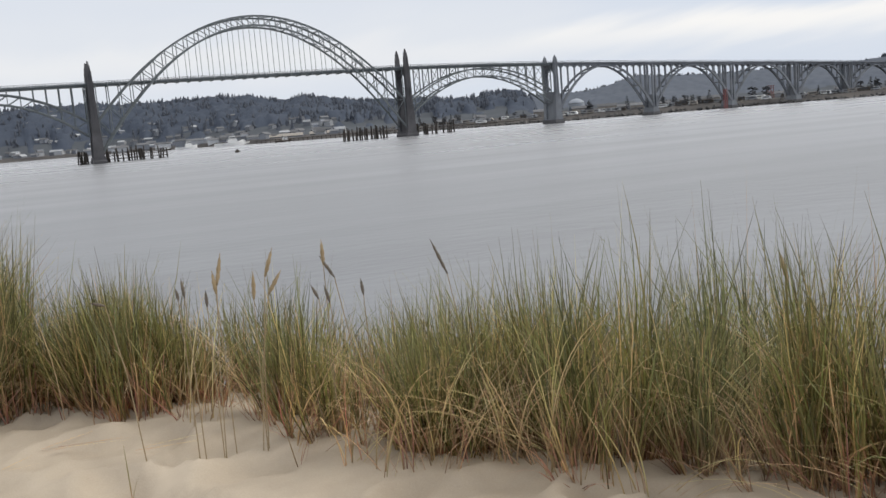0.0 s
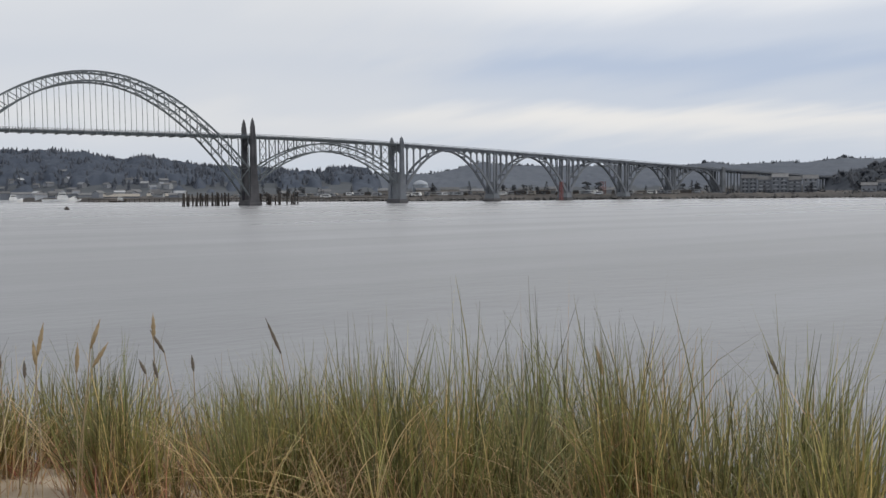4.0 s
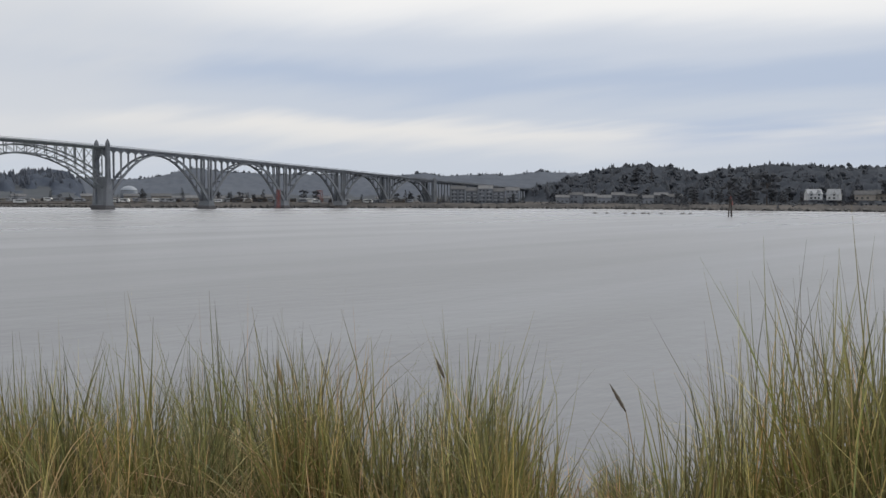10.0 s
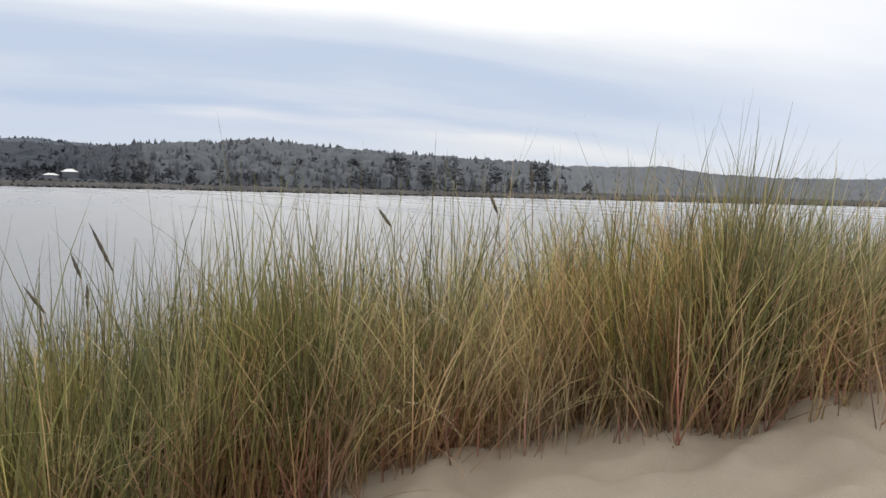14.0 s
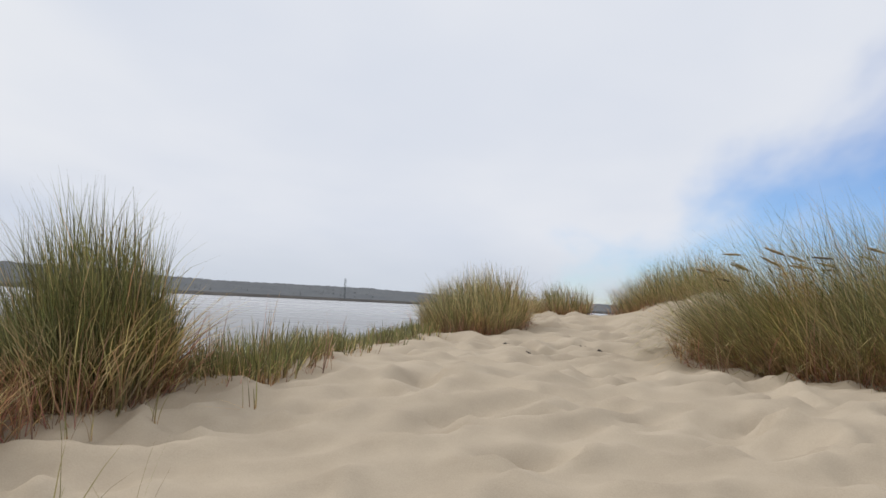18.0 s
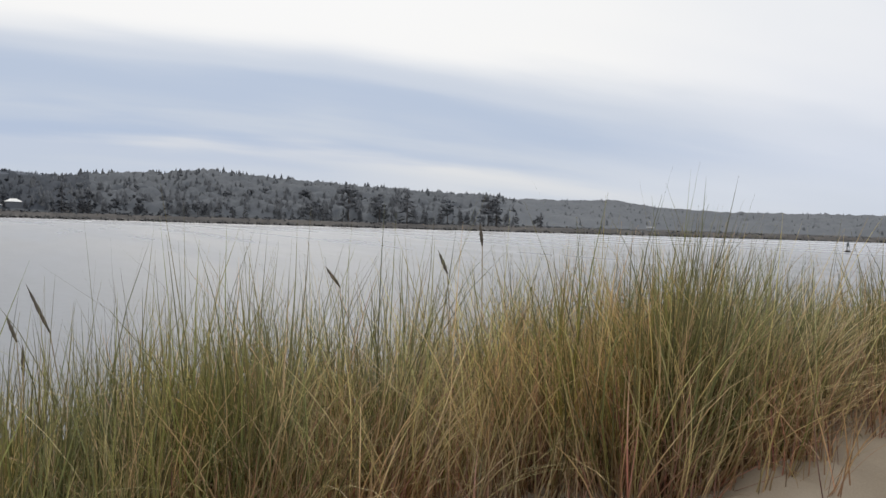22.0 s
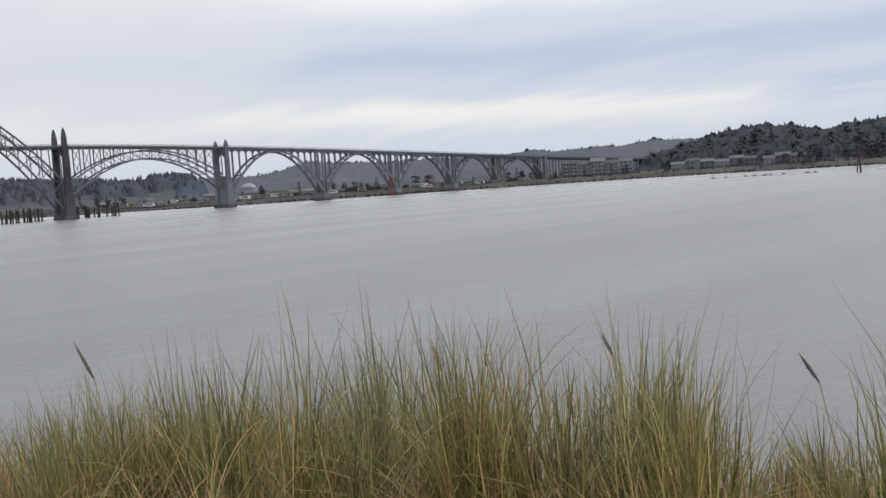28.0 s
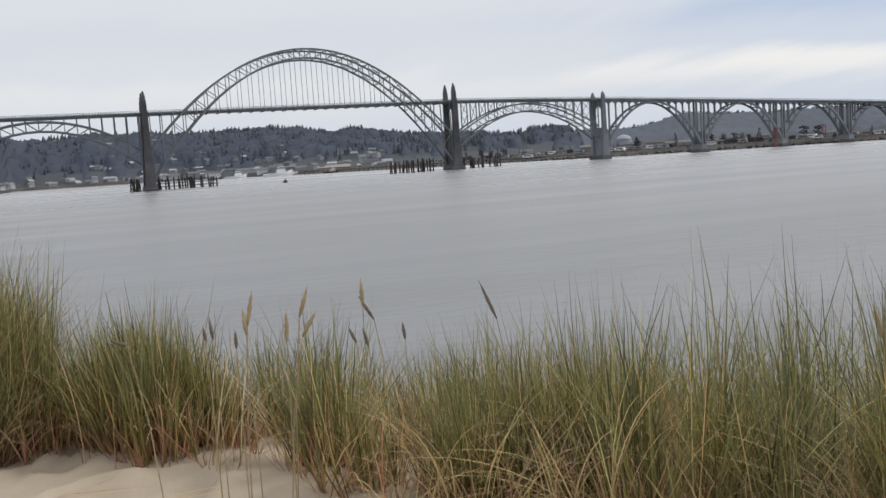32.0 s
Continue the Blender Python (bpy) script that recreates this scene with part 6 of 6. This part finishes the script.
def motor_home(az, r, rz, length, mat, label):
    x, y, z = place(az, r)
    own = thing("motor_home", label, "vehicle", (x, y, z), -az + rz, "parked vehicles behind the breakwater")
    part("body", Geo().loft([[(u * length / 2, -1.2, 0.5), (u * length / 2, 1.2, 0.5), (u * length / 2, 1.2, t), (u * length / 2, -1.2, t)] for u, t in ((-1, 3.0), (0.75, 3.1), (1, 2.0))]), mat, own)
    part("window", Geo().box(-length * 0.35, length * 0.3, -1.24, -1.205, 1.7, 2.4), M_GLASSDARK, own)
    for u in (-0.6, 0.6):
        part("wheel", Geo().tube([(u * length / 2, -1.25, 0.45), (u * length / 2, -0.95, 0.45)], [0.45, 0.45], 10), M_PILE, own)


for i in range(90):
    az = random.uniform(22, 50)
    motor_home(az, float(table(SHORE, az)) + random.uniform(14, 60), random.uniform(-25, 25), random.uniform(5, 9.5), random.choice((M_WHITE, M_GREYWALL, M_GREYWALL, M_TANWALL, M_PILE)),
               random.choice(("white motor home parked behind the breakwater", "pale boxy camper van parked on the flat shore")))
for i in range(22):
    az = random.uniform(24, 57)
    house(az, float(table(SHORE, az)) + random.uniform(70, 240), random.uniform(9, 18), 10, random.uniform(3.5, 5.5), 2, random.choice((M_GREYWALL, M_TANWALL, M_TANWALL)), M_ROOF, "low workshop building behind the marina", "workshop", "building", windows=False, group="marina buildings")

# domed tank, red hoist and red tower
x, y, z = place(33.3, 1380)
dome = thing("storage_dome", "large pale blue-grey domed storage tank", "storage dome", (x, y, 4))
prof = [(11.6, 0), (11.6, 13.4), (11.2, 14.2), (9.6, 16.2), (7.2, 17.9), (4, 19.3), (0.3, 20.0)]
part("shell", Geo().loft([[(a * math.cos(6.2832 * k / 28), a * math.sin(6.2832 * k / 28), h) for k in range(28)] for a, h in prof]), M_BLUEGREY, dome, smooth=True)
part("roof_band", Geo().loft([[(a * math.cos(6.2832 * k / 28), a * math.sin(6.2832 * k / 28), h) for k in range(28)] for a, h in ((11.9, 12.6), (11.9, 13.3))]), M_ROOF, dome)


def lattice(name, label, category, x, y, z0, z1, w, mat):
    own = thing(name, label, category, (x, y, z0))
    h = z1 - z0
    for sx in (-1, 1):
        for sy in (-1, 1):
            part("post", Geo().beam((sx * w / 2, sy * w / 2, 0), (sx * w / 2, sy * w / 2, h), 0.3, 0.3), mat, own)
    n = max(3, int(h / w))
    for i in range(n):
        a, b = h * i / n, h * (i + 1) / n
        for sy in (-1, 1):
            part("brace", Geo().beam((-w / 2, sy * w / 2, a), (w / 2, sy * w / 2, b), 0.2, 0.2), mat, own)
            part("brace", Geo().beam((sy * w / 2, -w / 2, a), (sy * w / 2, w / 2, b), 0.2, 0.2), mat, own)
    part("platform", Geo().box(-w * 0.6, w * 0.6, -w * 0.6, w * 0.6, h - 0.3, h), mat, own)
    return own


lattice("hoist_tower", "red lattice hoist tower beside a concrete pier", "hoist", BX + 432, BY - 8, -1, 14, 1.8, M_RED)
lattice("red_tower", "red lattice tower on the far shore", "tower", *polar(44.45, 850), 3, 15, 3.2, M_RED)
x, y = polar(162.7, 2150)
lattice("radio_mast", "thin grey lattice mast above distant woods", "mast", float(x), float(y), 6, 51, 3.0, M_STEEL)

# flats by the bridge's south end and low grey condominiums
for i, (az, w, h) in enumerate(((52.9, 13, 13), (53.75, 11, 11.5), (54.6, 13, 13.5), (55.4, 11, 11), (56.25, 12, 12))):
    own = house(az, 850, w, 12, h, 3, M_FLATS, M_ROOF, "four-storey pale grey timber apartment block with balconies", "apartment_block", "apartments", group="apartment blocks by the bridge", z=4)
    for f in range(1, 4):
        for k in (-1, 1):
            bal = part("balcony", Geo().box(k * w * 0.25 - 1.5, k * w * 0.25 + 1.5, -7.6, -6.05, f * h / 4, f * h / 4 + 0.2), M_GREYWALL, own)
            part("rail", Geo().box(k * w * 0.25 - 1.5, k * w * 0.25 + 1.5, -7.6, -7.5, f * h / 4 + 0.2, f * h / 4 + 1.1), M_GREYWALL, bal)
for i in range(9):
    az = 59.3 + 0.84 * i
    house(az, 862 + 6 * (i % 3), 12.2, 11, 5.4 + 1.2 * ((i * 5) % 3), 2.4, M_FLATS, M_ROOF, "grey-sided condominium unit with staggered roof", "condominium", "condominium", group="row of grey condominiums", z=4.5)
gabled_house(73.7, 800, 11.5, 9, 5.0, 3.6, (-3.2, 2.6), M_PALEWALL, M_GREYWALL, "white two-storey house with two front gables", 8.5, 18)
gabled_house(74.8, 806, 9.5, 9, 4.6, 4.2, (1.4,), M_PALEWALL, M_GREYWALL, "white gabled house beside a similar one", 8.5, -14)
house(76.4, 800, 15, 10, 4.5, 3, M_TANWALL, M_ROOF, "low brown house half hidden by trees", z=8.5, group="houses on the far shore")
house(77.5, 804, 18, 11, 5, 3, M_TANWALL, M_ROOF, "low tan house with a broad grey roof", z=8.5, group="houses on the far shore")
house(81.1, 800, 31, 12, 5.5, 4.5, M_GREYWALL, M_GREYWALL, "long grey building with pale grey roof", "long_building", "building", z=8, group="houses on the far shore")
house(83.2, 802, 24, 12, 5.5, 4.5, M_GREYWALL, M_GREYWALL, "pale building with large light grey roof", "long_building", "building", z=8, group="houses on the far shore")
house(89.1, 800, 11, 8, 2.6, 1.8, M_FLATS, M_WHITE, "small shelter with a white hipped roof", "shelter", "shelter", hip=True, z=6.5, windows=False, group="white-roofed shelters")
house(90.1, 806, 11.5, 9, 4.6, 2.6, M_FLATS, M_WHITE, "larger shelter with a white hipped roof", "shelter", "shelter", hip=True, z=7.5, windows=False, group="white-roofed shelters")
house(127.5, 1010, 8, 6, 3, 1.6, M_GREYWALL, M_GREYWALL, "small pale building on the distant spit", windows=False, z=5)
house(85.1, 820, 9, 8, 6, 2.5, M_GREYWALL, M_ROOF, "small grey house among dark trees", z=9, group="houses on the far shore")

# channel marker, buoys, rocks
x, y = polar(69.2, 450)
mk = thing("channel_marker", "three-pile channel marker with a red dayboard", "channel marker", (float(x), float(y), 0))
for k in range(3):
    a = 2.094 * k
    part("pile", Geo().tube([(1.1 * math.cos(a), 1.1 * math.sin(a), -2), (0.35 * math.cos(a), 0.35 * math.sin(a), 8.2)], [0.3, 0.25], 7), M_PILE, mk)
part("cap", Geo().box(-0.7, 0.7, -0.7, 0.7, 8.1, 8.4), M_PILE, mk)
part("dayboard", Geo().loft([[(-1.0, k, 5.6), (1.0, k, 5.6), (0, k, 7.9)] for k in (-0.9, -0.8)]), M_RED, mk, "red triangular dayboard")
part("light", Geo().tube([(0, 0, 8.4), (0, 0, 10.0)], [0.35, 0.12], 8), M_RED, mk)


def buoy(az, r, top, label):
    x, y = polar(az, r)
    own = thing("buoy", label, "buoy", (float(x), float(y), 0), 0, "buoys in the channel")
    part("float", Geo().loft([[(a * math.cos(6.2832 * k / 14), a * math.sin(6.2832 * k / 14), h) for k in range(14)] for a, h in ((1.0, -0.5), (1.3, 0.1), (1.3, 0.6), (1.0, 0.9))]), M_PILE, own)
    if top > 2.5:
        for k in range(3):
            a = 2.094 * k
            part("leg", Geo().beam((0.9 * math.cos(a), 0.9 * math.sin(a), 0.8), (0.35 * math.cos(a), 0.35 * math.sin(a), top - 0.8), 0.14, 0.14), M_STEEL, own)
        part("cage", Geo().tube([(0, 0, top * 0.55), (0, 0, top - 0.7)], [0.7, 0.5], 8), M_STEEL, own)
        part("lantern", Geo().tube([(0, 0, top - 0.8), (0, 0, top)], [0.25, 0.18], 8), M_STEEL, own)
    else:
        part("mound", Geo().loft(tapered([(0.8, 0.8, 0.8), (top * 0.8, 0.5, 0.5), (top, 0.15, 0.15)], 0, 0)), M_PILE, own)


buoy(138.55, 465, 5.0, "dark metal channel buoy with a light cage")
buoy(12.62, 515, 1.9, "small dark mooring buoy afloat mid-channel")
for i, (az, w) in enumerate(((61.3, 2.2), (62.0, 1.3), (63.1, 1.2), (63.6, 1.8), (64.2, 2.6), (64.5, 1.4), (65.2, 1.8), (66.5, 2.8), (66.9, 2.0))):
    rr = random.Random(40 + i)
    x, y = polar(az, 530 + rr.uniform(-6, 6))
    rings = []
    for z, f in ((-0.6, 1.0), (0.1, 1.0), (0.45, 0.7), (0.75, 0.25)):
        rings.append([(f * w * rr.uniform(0.8, 1.2) * math.cos(6.2832 * k / 9), f * w * 0.6 * rr.uniform(0.8, 1.2) * math.sin(6.2832 * k / 9), z * rr.uniform(0.85, 1.15)) for k in range(9)])
    ob = part("rock", Geo().loft(rings), M_ROCK, smooth=True)
    ob.location = (float(x), float(y), 0)
    tagged(ob, "low dark rock awash near the far shore", "rock", "rocks awash near the shore")


# single trees along the far shore
def tree_template(seed, conifer, name, leaves):
    r = random.Random(seed)
    g = Geo()
    trunk = Geo().tube([(0, 0, -0.05), (0.004, 0, 0.3), (0, 0.004, 0.92)], [0.018, 0.013, 0.003], 7)
    if conifer:
        for i in range(46):
            z = 0.12 + 0.86 * (i / 46) ** 0.9
            reach = (0.21 * (1 - z) ** 0.75 + 0.015) * r.uniform(0.55, 1.3)
            a = r.uniform(0, 6.2832)
            c, s = math.cos(a), math.sin(a)
            wd = reach * 0.42
            tip = Vector((c * reach, s * reach, z - reach * 0.28))
            g.add([(0, 0, z + 0.02), tip + Vector((-s * wd, c * wd, 0.012)), tip + Vector((c * 0.02, s * 0.02, -0.015)), tip + Vector((s * wd, -c * wd, 0.012)), (0, 0, z - 0.03)], [(0, 1, 2), (0, 2, 3), (4, 2, 1), (4, 3, 2)])
        g.tube([(0, 0, 0.88), (0, 0, 1.0)], [0.012, 0.001], 5)
    else:
        for i in range(26):
            a, q = r.uniform(0, 6.2832), r.uniform(0.02, 0.26)
            c = Vector((q * math.cos(a), q * math.sin(a), r.uniform(0.42, 0.93) - q * 0.5))
            s = r.uniform(0.05, 0.11)
            vs = [c + Vector((s * r.uniform(0.7, 1.4) * math.sin(p) * math.cos(t), s * r.uniform(0.7, 1.4) * math.sin(p) * math.sin(t), s * r.uniform(0.5, 0.9) * math.cos(p))) for p in (0.5, 1.4, 2.3) for t in (0, 1.26, 2.51, 3.77, 5.03)]
            fs = [(k, (k + 1) % 5, 5 + (k + 1) % 5, 5 + k) for k in range(5)] + [(5 + k, 5 + (k + 1) % 5, 10 + (k + 1) % 5, 10 + k) for k in range(5)] + [(4, 3, 2, 1, 0), (10, 11, 12, 13, 14)]
            g.add(vs, fs)
        for k in range(4):
            a = 1.57 * k + r.uniform(-0.4, 0.4)
            trunk.tube([(0, 0, 0.3 + 0.07 * k), (0.12 * math.cos(a), 0.12 * math.sin(a), 0.55 + 0.07 * k)], [0.009, 0.004], 5)
    own = thing(name, "tall dark spruce standing above the far shore" if conifer else "rounded dark shore pine with a lumpy crown", "tree", group="trees along the far shore")
    part("trunk", trunk, M_BARK, own)
    part("crown", g, leaves, own)
    return own


templates = [tree_template(i % 8, i % 8 < 4, "spruce_tree" if i % 8 < 4 else "pine_tree", M_TREE if i < 8 else M_EASTTREE) for i in range(16)]
spots = [(78.6, 790, 36, 5), (79.85, 792, 34, 0), (82.4, 800, 31, 1), (83.4, 800, 29, 2), (85.3, 805, 31, 3), (77.6, 790, 24, 6), (71.2, 800, 31, 4), (70.3, 800, 28, 0), (69.2, 795, 27, 5), (63.7, 965, 26, 6), (64.6, 965, 24, 1),
         (109.1, 905, 38, 4), (112.7, 910, 36, 1), (111.0, 900, 30, 5), (118.2, 915, 34, 2), (117.7, 915, 32, 6), (115.2, 905, 28, 7), (92.6, 830, 24, 3)]
random.seed(15)
for i in range(150):
    az = random.uniform(58, 121)
    spots.append((az, float(table(SHORE, az)) + random.uniform(52, 130), random.uniform(7, 17), random.randrange(8)))
for i in range(80):
    az = random.uniform(23, 57)
    spots.append((az, float(table(SHORE, az)) + random.uniform(20, 200), random.uniform(5, 13), random.randrange(8)))
used = set()
for az, r, h, k in spots:
    # trees farther east get the leaves with haze in their colour
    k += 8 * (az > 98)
    x, y, z = place(az, r)
    m = pose(x, y, z - 0.4, 0, 0, random.uniform(0, 360)) @ Matrix.Diagonal((h * 1.05, h * 1.05, h, 1))
    if k not in used:
        used.add(k)
        templates[k].matrix_basis = m
    else:
        ob = copy_thing(templates[k], m)
        ob.matrix_basis = m
